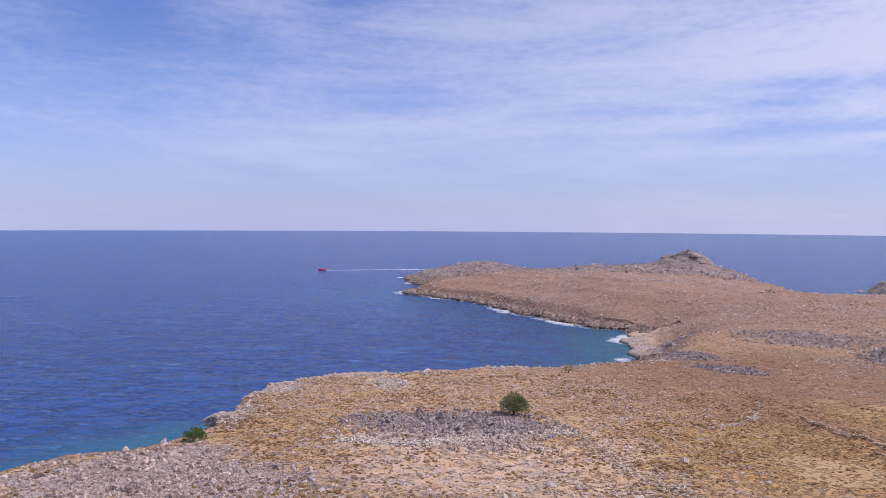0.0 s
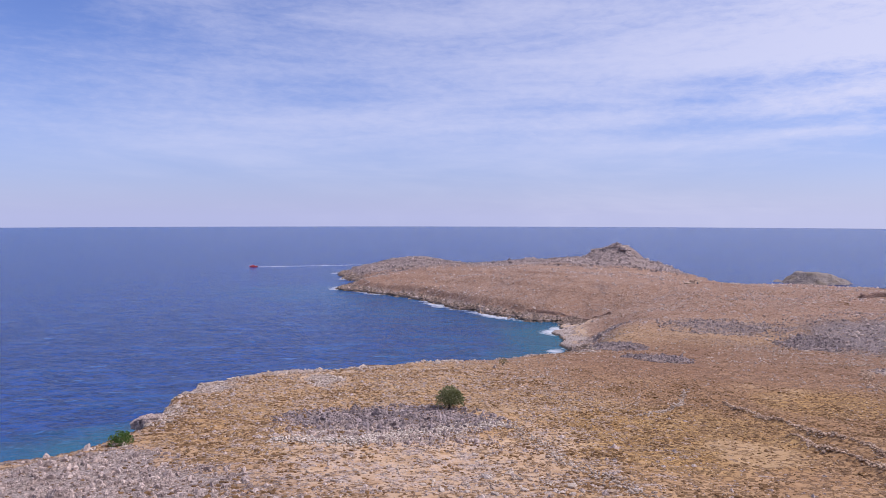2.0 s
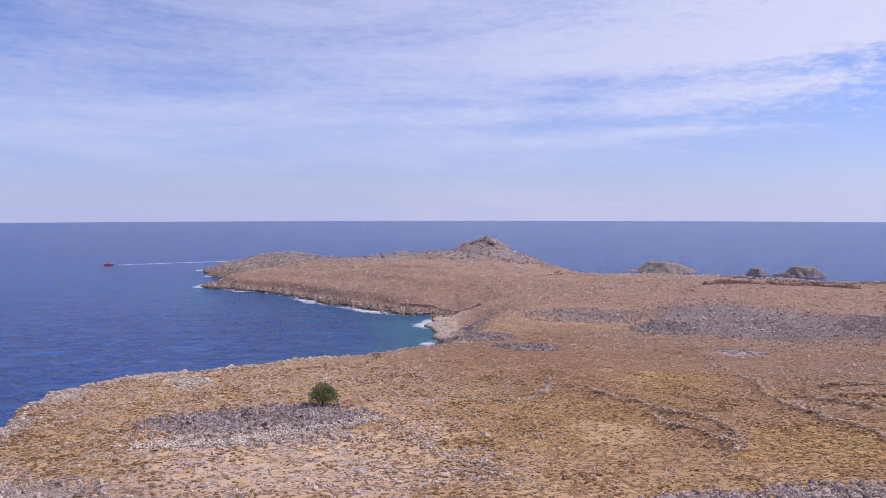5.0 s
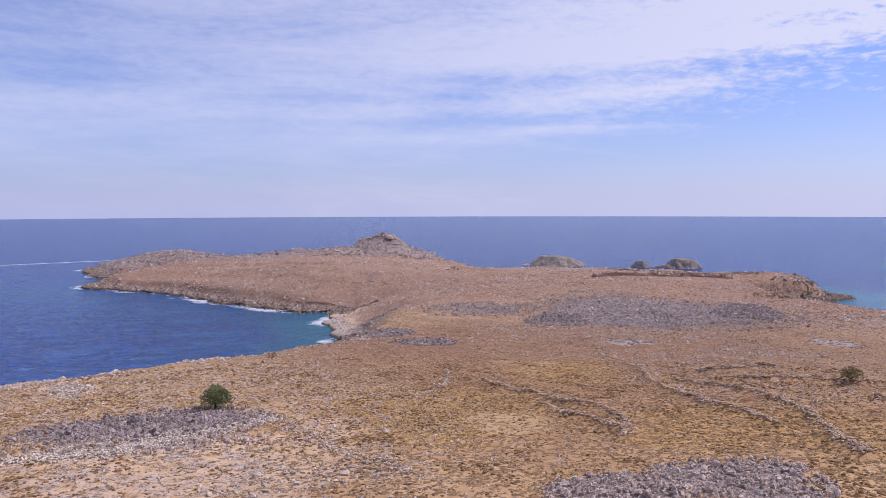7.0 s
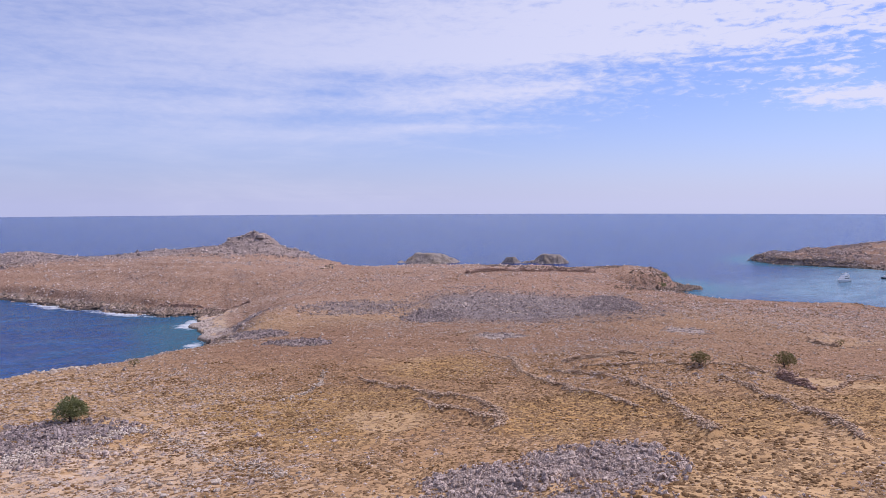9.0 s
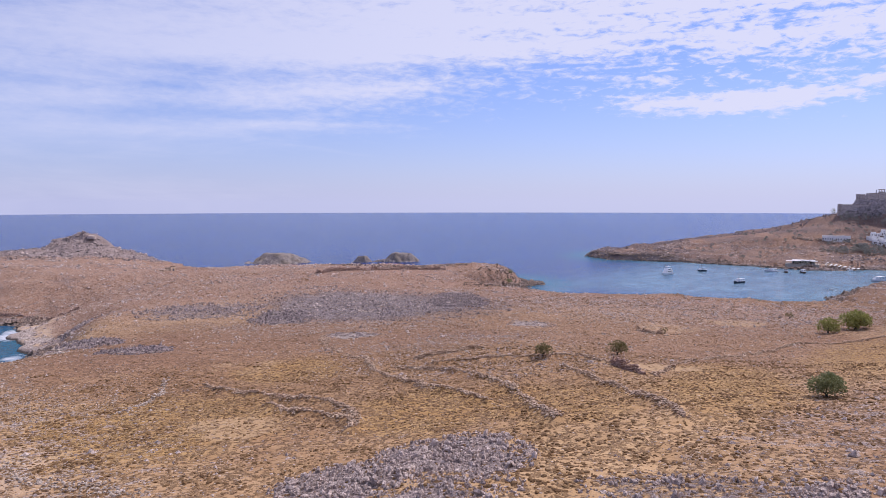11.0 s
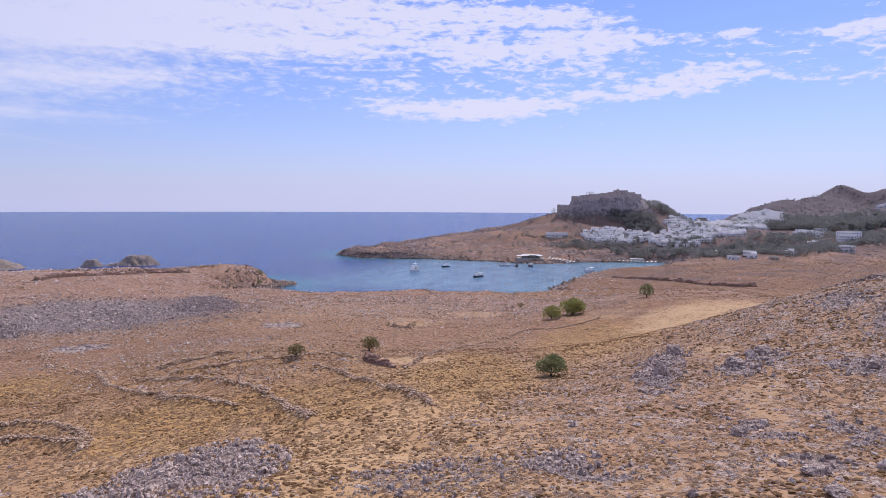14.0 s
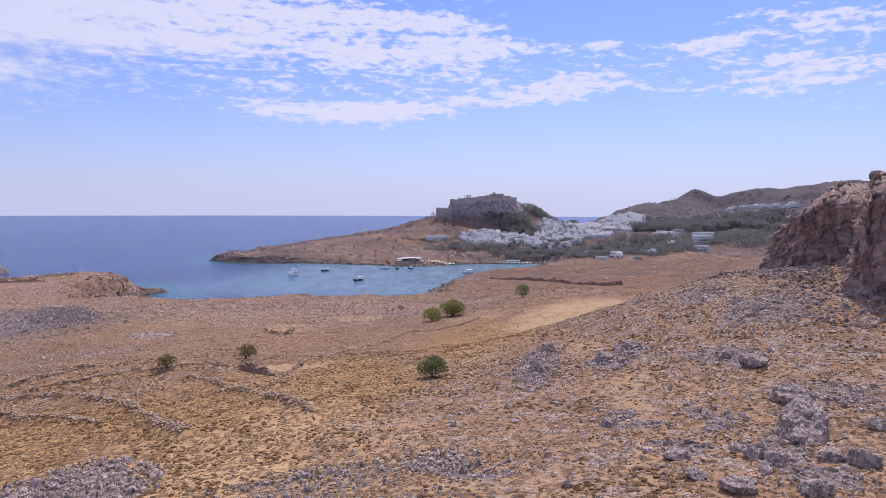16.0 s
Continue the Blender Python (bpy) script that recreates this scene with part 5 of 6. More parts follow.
def grove(name, spots, leaf, label, low, high, seed, slim=1.0):
    """Far woods: many crowns with short trunks, too many to count."""
    source = np.random.default_rng(seed)
    vs, fs, n = [], [], 0
    heights = relief(*np.array(spots).T)[0]
    for (x, y), z in zip(spots, heights):
        h = source.uniform(low, high)
        r = h * source.uniform(0.32, 0.55) * slim
        lobes = [(x, y, z + h * 0.55, r, r, h * 0.45), (x + r * 0.5, y - r * 0.3, z + h * 0.45, r * 0.7, r * 0.7, h * 0.35)]
        v, f = foliage(lobes, int(52 + 6 * r), r * 0.48, source)
        vs.append(v)
        fs.append(f + n)
        n += len(v)
    ob = part(name, mesh_from(name, np.concatenate(vs), np.concatenate(fs), False), leaf)
    tagged(ob, label, "trees", kind="stuff")


def spots_in(areas, seed):
    """Chance places in ellipses: x, y, half widths, turn, how many."""
    source = np.random.default_rng(seed)
    got = []
    for x, y, ra, rb, turn, count in areas:
        c, s = math.cos(radians(turn)), math.sin(radians(turn))
        for _ in range(count):
            q, a = math.sqrt(source.uniform()), source.uniform(0, math.tau)
            u, v = q * math.cos(a) * ra, q * math.sin(a) * rb
            got.append((x + u * c - v * s, y + u * s + v * c))
    dry = shore_distance(*np.array(got).T) > 8
    return [p for p, k in zip(got, dry) if k]


grove("pine_wood", spots_in([(1120, -85, 50, 75, 0, 330), (1130, -230, 60, 90, 0, 300), (1190, -150, 35, 120, 0, 200)], 61), HAZY_PINE_LEAF, "dense dark pine wood on the hillside beyond the town", 7, 13, 61)
grove("gardens", spots_in([(895, 95, 26, 75, 5, 230), (870, 5, 36, 60, 0, 210), (905, 215, 20, 34, 0, 60), (880, -72, 28, 28, 0, 50), (1000, 135, 14, 18, 0, 30), (945, -15, 40, 40, 0, 110), (990, -110, 34, 55, 0, 120), (968, 140, 34, 70, 0, 36), (1040, 75, 40, 40, 0, 26), (1130, 35, 60, 50, 0, 24), (1012, 150, 14, 22, 0, 60), (930, 60, 40, 50, 0, 110), (930, -60, 40, 60, 0, 110), (930, 170, 14, 40, 0, 40), (840, 40, 30, 40, 0, 40), (930, -150, 50, 60, 0, 110), (1010, -190, 50, 60, 0, 110), (850, -40, 30, 50, 0, 70)], 62), HAZY_PINE_LEAF, "belt of haze-paled green garden trees below the town", 4, 8, 62)
grove("cypress_wood", spots_in([(1080, 138, 22, 30, 0, 110), (1085, 118, 20, 30, 0, 70), (1076, 112, 14, 24, 0, 60), (1030, 150, 12, 20, 0, 60), (1018, 178, 9, 24, 0, 80), (1024, 172, 8, 20, 0, 50), (1010, 235, 10, 40, 0, 30)], 63), HAZY_PINE_LEAF, "dark cypresses on the flank of the fortress rock", 6, 11, 63, 0.5)
grove("maquis", spots_in([(920, 255, 25, 20, 0, 14), (980, 290, 25, 25, 0, 10), (870, 330, 60, 60, 0, 30), (950, 330, 50, 40, 0, 24), (960, 235, 30, 30, 0, 40), (800, 240, 12, 12, 0, 12), (1150, -20, 60, 60, 0, 30), (1450, -150, 220, 150, 0, 160), (1350, 20, 80, 40, 0, 30)], 64), HAZY_PINE_LEAF, "scattered dark shrubs on the far slopes", 2, 5, 64)


# ---- the white town ----
def house(w, d, h, upper, seed, name="house", mat=WHITEWASH, label="whitewashed flat-roofed cubic house with dark windows", group="houses of the town"):
    """A cubic house: body, parapet, an upper room on some, door and windows. The front looks to -x."""
    rnd = random.Random(seed)
    root = thing(name, pose(0, 0, 0), label, "house", group)
    part("body", block(-d / 2, d / 2, -w / 2, w / 2, -1.6, h, 0.08), mat, root)
    ring = block(-d / 2 - 0.06, -d / 2 + 0.25, -w / 2 - 0.06, w / 2 + 0.06, h, h + 0.5)
    for x0, x1, y0, y1 in ((d / 2 - 0.25, d / 2 + 0.06, -w / 2 - 0.06, w / 2 + 0.06), (-d / 2 + 0.25, d / 2 - 0.25, -w / 2 - 0.06, -w / 2 + 0.25), (-d / 2 + 0.25, d / 2 - 0.25, w / 2 - 0.25, w / 2 + 0.06)):
        block(x0, x1, y0, y1, h, h + 0.5, 0, ring)
    part("parapet", ring, mat, root)
    if upper:
        part("upper_room", block(-d * 0.1, d / 2, -w * 0.45 if upper > 0 else -w * 0.1, w * 0.1 if upper > 0 else w * 0.45, h, h + 2.3, 0.08), mat, root)
    part("door", block(-d / 2 - 0.06, -d / 2 + 0.05, -0.55, 0.55, 0, 2.1), WOODDOOR, root)
    for floor in range(max(1, int(h // 3))):
        y = -w / 2 + 1.2
        while y < w / 2 - 1.0:
            if abs(y) > 1.1 or floor:
                part("window", block(-d / 2 - 0.06, -d / 2 + 0.05, y - 0.5, y + 0.5, 3 * floor + 1.0, 3 * floor + 2.3), SHUTTER, root)
            y += rnd.uniform(2.0, 3.2)
    return root


MODELS = [house(*spec) for spec in ((6, 5, 2.8, 0, 1), (8, 5.5, 3.0, 1, 2), (5, 5, 4.2, 0, 3), (10, 5, 2.9, -1, 4), (7.5, 6, 3.0, 0, 5), (6, 4.5, 2.7, 0, 6), (12, 5, 3.0, 0, 7))]


def far_town(places):
    """The farthest houses of the town, joined: bodies with dark windows."""
    source = random.Random(15)
    walls, holes = bmesh.new(), bmesh.new()
    for x, y in places:
        z = land_z(x, y)
        w, d, h = source.uniform(5, 11), source.uniform(4.5, 6), source.choice((2.8, 3.0, 3.0, 4.6))
        block(x - d / 2, x + d / 2, y - w / 2, y + w / 2, z - 1.5, z + h, 0, walls)
        if source.random() < 0.3:
            block(x, x + d / 2, y - w * 0.3, y + w * 0.2, z + h, z + h + 2.2, 0, walls)
        for k in range(int(w // 2.6)):
            block(x - d / 2 - 0.08, x - d / 2 + 0.1, y - w / 2 + 1.0 + 2.5 * k, y - w / 2 + 1.9 + 2.5 * k, z + 0.9, z + 2.2, 0, holes)
    tagged(part("far_houses", walls, WHITEWASH), "far white cubic houses crowded up the hillside", "houses", kind="stuff")
    tagged(part("far_windows", holes, SHUTTER), "dark windows and doors of the far houses", "windows", kind="stuff")


def town():
    source = random.Random(12)
    taken, places = [(0, 0)], []
    quarters = [(966, 176, 26, 46, 6, 300), (972, 96, 34, 42, 0, 230), (1040, 78, 40, 42, 0, 260), (1130, 35, 62, 52, -20, 480), (1215, -2, 50, 40, -20, 240), (1010, 40, 32, 26, 0, 110)]
    first = list(MODELS)
    for x, y in spots_in(quarters, 77):
        if min((x - a) ** 2 + (y - b) ** 2 for a, b in taken) < 24:
            continue
        taken.append((x, y))
        places.append((x, y))
    places.sort(key=lambda p: math.hypot(*p))
    far_town(places[290:])
    for x, y in places[:290]:
        m = pose(x, y, land_z(x, y) + 0.3, 0, 0, math.degrees(math.atan2(y, x)) + source.choice((0, 0, 0, 90, -90, 12, -12)))
        if first:
            first.pop().matrix_world = m
        else:
            copy_thing(source.choice(MODELS), m)


town()


def place_house(w, d, h, upper, x, y, turn, seed, label, mat=WHITEWASH, name="house"):
    ob = house(w, d, h, upper, seed, name, mat, label, "")
    ob.matrix_world = pose(x, y, land_z(x, y) + 0.2, 0, 0, turn)


place_house(19, 14, 9, 0, 928, -92, -6, 31, "large white terraced hotel of three storeys on the hillside", name="hotel")
place_house(26, 12, 9, 0, 952, -96, -6, 32, "long white upper wing of a hillside hotel", name="hotel")
place_house(16, 10, 6, 0, 850, -84, -6, 33, "white two-storey house below the hotel")
place_house(26, 9, 4, 1, 1005, -52, -4, 34, "low white building with a flat roof among trees")
place_house(12, 9, 6, 0, 985, -66, -4, 35, "white cubic house beside dark trees")
place_house(30, 9, 5, 0, 945, 252, 15, 36, "long low white house with a row of dark openings")
place_house(12, 8, 3.4, 0, 795, 24, 0, 37, "small white farm house at the edge of the plain")
place_house(10, 7, 3.4, 1, 806, 6, 0, 38, "small white farm house among garden trees")
place_house(9, 7, 3.2, 0, 782, -14, 0, 39, "small cream farm house at the edge of the plain", CREAM)
place_house(24, 8, 3.2, 0, 1340, -208, -8, 40, "long white building high on the far hillside")
place_house(18, 8, 3.2, 1, 1290, -242, -10, 41, "white buildings high on the far hillside")
place_house(14, 8, 5, 0, 968, 195, 10, 42, "tall white house above the lower town")
place_house(8, 6, 3, 0, 1010, 395, 20, 43, "small stone hut on the bare headland", CREAM)


for number, (x, y, w) in enumerate([(1329, -199, 12), (1321, -216, 16), (1290, -226, 12), (1296, -245, 18), (1282, -258, 14), (1286, -271, 16), (1288, -288, 14), (1357, -180, 12), (1340, -187, 9)]):
    place_house(w, 9, 3.2 + number % 3, (0, 1, -1)[number % 3], x, y, -8, 700 + number, "low white house in a row high on the far hillside")
for number, (x, y, w) in enumerate([(1076, -75, 16), (1097, -64, 12), (1060, -50, 12), (912, -57, 12), (900, -40, 14), (1087, -122, 14), (815, 9, 12), (868, 49, 12), (860, 30, 9), (842, -30, 10), (905, 120, 9), (900, 66, 8)]):
    place_house(w, 8, 3.2 + number % 2, (0, 1)[number % 2], x, y, 4 - number, 730 + number, "low white house among haze-paled garden trees")


def beach():
    """The open-sided beach restaurant with its pale roofs, and rows of parasols."""
    root = thing("beach_restaurant", pose(800, 245, land_z(800, 245), 0, 0, 16), "white beach restaurant with pale shade roofs by the water", "restaurant")
    part("terrace", block(-8, 8, -16, 16, -3, 0.5), CREAM, root)
    part("kitchen", block(2, 8, -12, 10, 0.5, 4.2, 0.05), WHITEWASH, root)
    for y, z in ((-11, 3.6), (-3, 4.2), (5, 3.6), (12, 3.2)):
        shade = part("shade_roof", block(-8, 1.8, y - 3.6, y + 3.6, z, z + 0.25), AWNING, root)
        for px in (-7.6, 1.2):
            for py in (y - 3.3, y + 3.3):
                part("post", block(px - 0.1, px + 0.1, py - 0.1, py + 0.1, 0.5, z), TIMBER, shade)
    first = thing("parasol", pose(0, 0, 0), "pale beach parasol on the sand", "parasol", "parasols on the beach")
    part("pole", tube((0, 0, -0.3), (0, 0, 2.3), 0.04, 0.04, 6), ROPEMETAL, first)
    part("canopy", loft([[(math.cos(k * math.tau / 8) * r, math.sin(k * math.tau / 8) * r, z) for k in range(8)] for r, z in ((1.35, 2.0), (0.75, 2.35), (0.06, 2.55))]), AWNING, first)
    rows = [(806 + 3.0 * (i % 3), 224 - 4.2 * (i // 3)) for i in range(24)] + [(846 + 3.2 * (i % 2), 150 - 4.6 * (i // 2)) for i in range(20)]
    for i, (x, y) in enumerate(rows):
        m = pose(x, y, max(0.4, land_z(x, y)), 0, 0, i * 20)
        if i == 0:
            first.matrix_world = m
        else:
            copy_thing(first, m)
    hut = thing("beach_bar", pose(862, 132, land_z(862, 132), 0, 0, 8), "low beach bar with a flat white roof", "bar")
    part("counter", block(-2, 2, -6, 6, -1, 2.4), CREAM, hut)
    part("roof", block(-3, 3, -8, 8, 2.4, 2.8), WHITEWASH, hut)


beach()


# ---- boats ----
def hull(length, beam, high, mat, root, name="hull", draft=0.5):
    """A boat's hull from the stern at -x to a raked bow at +x."""
    rings = []
    for k in (0.0, 0.12, 0.35, 0.6, 0.8, 0.93, 1.0):
        half = beam / 2 * (0.86 + 0.14 * math.sin(min(1, k * 3) * math.pi / 2)) * max(0.03, 1 - max(0, (k - 0.45) / 0.55) ** 2.2)
        x = -length / 2 + length * k
        sheer = high * (1 + 0.35 * k * k)
        rings.append([(x + 0.06 * length * k, -half, sheer), (x, -half * 0.9, 0.25 * high), (x - 0.02 * length * k, -half * 0.55, -draft), (x - 0.02 * length * k, half * 0.55, -draft), (x, half * 0.9, 0.25 * high), (x + 0.06 * length * k, half, sheer)])
    return part(name, loft(rings), mat, root)


def cabin(x0, x1, w, z0, z1, mat, root, rake=0.35, name="cabin"):
    h = z1 - z0
    ring = lambda z, c: [(x0 + c * 0.3, -w / 2 + c * 0.1, z), (x1 - c * h * rake * 2, -w / 2 + c * 0.15, z), (x1 - c * h * rake * 2, w / 2 - c * 0.15, z), (x0 + c * 0.3, w / 2 - c * 0.1, z)]
    return part(name, loft([ring(z0, 0), ring(z0 + h * 0.45, 0.45), ring(z1, 1)]), mat, root)


def motor_yacht(x, y, turn, length):
    root = thing("motor_yacht", pose(x, y, 0, 0, 0, turn), "white three-deck motor yacht at anchor in the bay", "yacht")
    s = length / 22
    hull(22 * s, 6 * s, 2.6 * s, GELCOAT, root)
    lower = cabin(-9 * s, 6 * s, 5.2 * s, 2.6 * s, 5.0 * s, GELCOAT, root)
    part("window_band", block(-7 * s, 3.6 * s, -2.58 * s, 2.58 * s, 3.5 * s, 4.3 * s), TINTED, lower)
    upper = cabin(-8 * s, 3.5 * s, 4.6 * s, 5.0 * s, 7.2 * s, GELCOAT, root)
    part("window_band", block(-6 * s, 1.4 * s, -2.26 * s, 2.26 * s, 5.8 * s, 6.5 * s), TINTED, upper)
    part("flybridge_roof", block(-6 * s, 0, -2 * s, 2 * s, 8.8 * s, 9.05 * s), GELCOAT, root)
    for px in (-5.6, -0.5):
        for py in (-1.8, 1.8):
            part("post", tube((px * s, py * s, 7.1 * s), (px * s, py * s, 8.8 * s), 0.08, 0.08), ROPEMETAL, root)
    part("mast", tube((-4 * s, 0, 9 * s), (-4.6 * s, 0, 11.4 * s), 0.14, 0.06), GELCOAT, root)
    part("swim_deck", block(-12.4 * s, -10.6 * s, -2.4 * s, 2.4 * s, 0.3 * s, 0.6 * s), TIMBER, root)


def day_boat(x, y, turn, length, hull_mat, label, mast=True, roof_mat=GELCOAT):
    root = thing("excursion_boat", pose(x, y, 0, 0, 0, turn), label, "boat", "boats in the bay")
    s = length / 14
    hull(14 * s, 4.2 * s, 1.7 * s, hull_mat, root)
    part("deck_rail", block(-6.5 * s, 5 * s, -1.95 * s, 1.95 * s, 1.75 * s, 1.95 * s), GELCOAT, root)
    cabin(-1 * s, 4 * s, 3.0 * s, 1.7 * s, 4.0 * s, GELCOAT, root)
    roof = part("sun_roof", block(-6.4 * s, 0.5 * s, -1.9 * s, 1.9 * s, 4.0 * s, 4.2 * s), roof_mat, root)
    for px in (-6.1, -3.0):
        for py in (-1.7, 1.7):
            part("post", tube((px * s, py * s, 1.8 * s), (px * s, py * s, 4.0 * s), 0.06, 0.06), ROPEMETAL, roof)
    if mast:
        part("mast", tube((1 * s, 0, 4 * s), (1 * s, 0, 9 * s), 0.12, 0.06), TIMBER, root)


motor_yacht(641, 318, 182, 19)
day_boat(699, 309, 160, 11, NAVY_PAINT, "dark-hulled excursion boat under way in the bay")
day_boat(618, 240, 165, 13, NAVY_PAINT, "navy excursion boat with a mast at anchor")
day_boat(745, 243, 20, 13, TIMBER, "brown wooden excursion boat moored by the beach", True, TIMBER)
day_boat(752, 230, 35, 12, TIMBER, "brown wooden boat moored beside another", False)
day_boat(741, 256, 100, 12, GELCOAT, "white boat moored off the beach restaurant", False)
day_boat(716, 157, 150, 14, GELCOAT, "white flat-roofed day boat near the rocks", False, AWNING)
day_boat(801, 200, 150, 6, GELCOAT, "small white boat near the beach", False)


day_boat(616, 167, 60, 4.5, GELCOAT, "tiny white dinghy lying off the near rocks", False)


def speedboat(x, y, turn):
    root = thing("speedboat", pose(x, y, 0, 0, 0, turn), "red speedboat running across open sea", "speedboat")
    hull(10, 3.2, 1.5, RED_PAINT, root)
    cabin(-1, 2.2, 2.2, 1.6, 2.8, RED_PAINT, root, 0.5, "windscreen_house")
    part("seat", block(-3.2, -1.6, -1, 1, 1.5, 2.1, 0.1), GELCOAT, root)
    part("engine", block(-5.8, -5.0, -0.5, 0.5, 0.2, 1.9, 0.15), RUBBER, root)
    # the long trail of foam that it leaves
    n = 70
    k = np.linspace(0, 1, n)
    half = 0.8 + 1.1 * np.sqrt(k) * (1 - 0.55 * k) + 0.5 * rough(k * 60, k * 0, 1, 3, 3)
    bm = bmesh.new()
    rows = []
    for i in range(n):
        px, off = -5 - 150 * k[i], 7 * k[i] ** 2
        rows.append([bm.verts.new((px, off + w * half[i], zz)) for w, zz in ((-1, -0.2), (-0.6, 0.10), (0.6, 0.10), (1, -0.2))])
    for a, b in zip(rows, rows[1:]):
        for j in range(3):
            bm.faces.new((a[j], a[j + 1], b[j + 1], b[j]))
    wake = part("wake", bm, FOAM)
    wake.matrix_world = pose(x, y, 0, 0, 0, turn)
    tagged(wake, "long thin trail of white foam behind the speedboat", "wake", kind="stuff")


speedboat(-170, 996, 195)


def far_ship(x, y, turn):
    root = thing("ferry", pose(x, y, 0, 0, 0, turn), "small pale ferry far out on the hazy sea", "ship")
    hull(34, 8, 3.2, GELCOAT, root)
    cabin(-12, 9, 6.5, 3.2, 6.2, GELCOAT, root)
    cabin(-8, 5, 5.5, 6.2, 8.6, GELCOAT, root, 0.35, "bridge")
    part("funnel", tube((-4, 0, 8.5), (-4.6, 0, 11.5), 1.1, 0.9, 8), NAVY_PAINT, root)


far_ship(3390, 250, 100)


# ---- cars by the hotel ----
def car():
    root = thing("parked_car", pose(0, 0, 0), "pale car parked in a row below the pines", "car", "cars parked on the hill road")
    body = part("body", block(-2.1, 2.1, -0.85, 0.85, 0.35, 0.95, 0.14), CARPAINT, root)
    ring = lambda z, c: [(-1.5 + c * 0.35, -0.78 + c * 0.12, z), (1.0 - c * 0.6, -0.78 + c * 0.12, z), (1.0 - c * 0.6, 0.78 - c * 0.12, z), (-1.5 + c * 0.35, 0.78 - c * 0.12, z)]
    part("cabin", loft([ring(0.95, 0), ring(1.45, 1)]), TINTED, root)
    part("roof", block(-1.1, 0.38, -0.64, 0.64, 1.45, 1.5, 0.02), CARPAINT, root)
    for px in (-1.3, 1.3):
        for py in (-0.8, 0.8):
            part("wheel", tube((px, py - 0.1, 0.33), (px, py + 0.1, 0.33), 0.33, 0.33, 10), RUBBER, root)
    return root


first_car = car()
for number in range(16):
    cx, cy = 946 + number * 0.55, -118 - number * 3.1
    m = pose(cx, cy, land_z(cx, cy), 0, 0, 180 + 6 * (number % 3))
    if number == 0:
        first_car.matrix_world = m
    else:
        copy_thing(first_car, m)


# ---- ruins on the cape ----
def ring_tomb(x, y):
    root = thing("round_tomb", pose(x, y, land_z(x, y) - 0.5), "low round tomb of grey stone blocks on the hilltop", "tomb")
    part("drum", tube((0, 0, 0), (0, 0, 2.6), 3.9, 3.7, 20), LIMESTONE, root)
    part("cap", tube((0, 0, 2.6), (0, 0, 3.4), 3.2, 1.4, 20), LIMESTONE, root)
    part("doorway", block(-4.0, -3.55, -0.5, 0.5, 0.3, 1.9), SHUTTER, root)


ring_tomb(234.5, 659)


def ruin(x, y):
    root = thing("ruined_tower", pose(x, y, land_z(x, y) - 0.4, 0, 0, 20), "small square ruined tower of reddish stone", "ruin")
    bm = bmesh.new()
    block(-2.6, -1.9, -2.6, 2.6, 0, 2.8, 0, bm)
    block(1.9, 2.6, -2.6, 2.6, 0, 3.4, 0, bm)
    block(-1.9, 1.9, 1.9, 2.6, 0, 2.2, 0, bm)
    block(-1.9, 1.9, -2.6, -1.9, 0, 3.0, 0, bm)
    part("walls", bm, FIELDSTONE, root)
    part("doorway", block(-0.6, 0.6, -2.66, -2.5, 0, 1.8), SHUTTER, root)
    part("annex", block(-9, -2.7, -2.2, 2.0, 0, 1.4, 0.1), FIELDSTONE, root)


ruin(236, 508)


# ---- scrub and stones over the whole land ----
def sample(count, r0, r1, power, source, lo=-34.5, hi=110.0):
    """Chance places in the sector of land, thinning with distance."""
    k = source.uniform(0, 1, count)
    r = (r0 ** power + k * (r1 ** power - r0 ** power)) ** (1 / power)
    a = np.radians(source.uniform(lo, hi, count))
    return r * np.sin(a), r * np.cos(a)


def cushion():
    v = [(0, 0, 0.8)]
    for r, z, t in ((0.75, 0.5, 0.0), (1.0, -0.1, 0.5)):
        v += [(math.cos((k + t) * math.tau / 5) * r, math.sin((k + t) * math.tau / 5) * r, z) for k in range(5)]
    f = [(0, 1 + k, 1 + (k + 1) % 5) for k in range(5)]
    for k in range(5):
        a, b, c, d = 1 + k, 1 + (k + 1) % 5, 6 + k, 6 + (k + 1) % 5
        f += [(a, c, b), (b, c, d)]
    return np.array(v, float), np.array(f)


def tent():
    """A small low cushion seen from afar."""
    v = [(0, 0, 0.75)] + [(math.cos(k * math.tau / 6) * (1.0 if k % 2 else 0.8), math.sin(k * math.tau / 6) * (1.0 if k % 2 else 0.8), -0.08 + 0.3 * (k % 2)) for k in range(6)]
    return np.array(v, float), np.array([(0, 1 + k, 1 + (k + 1) % 6) for k in range(6)])


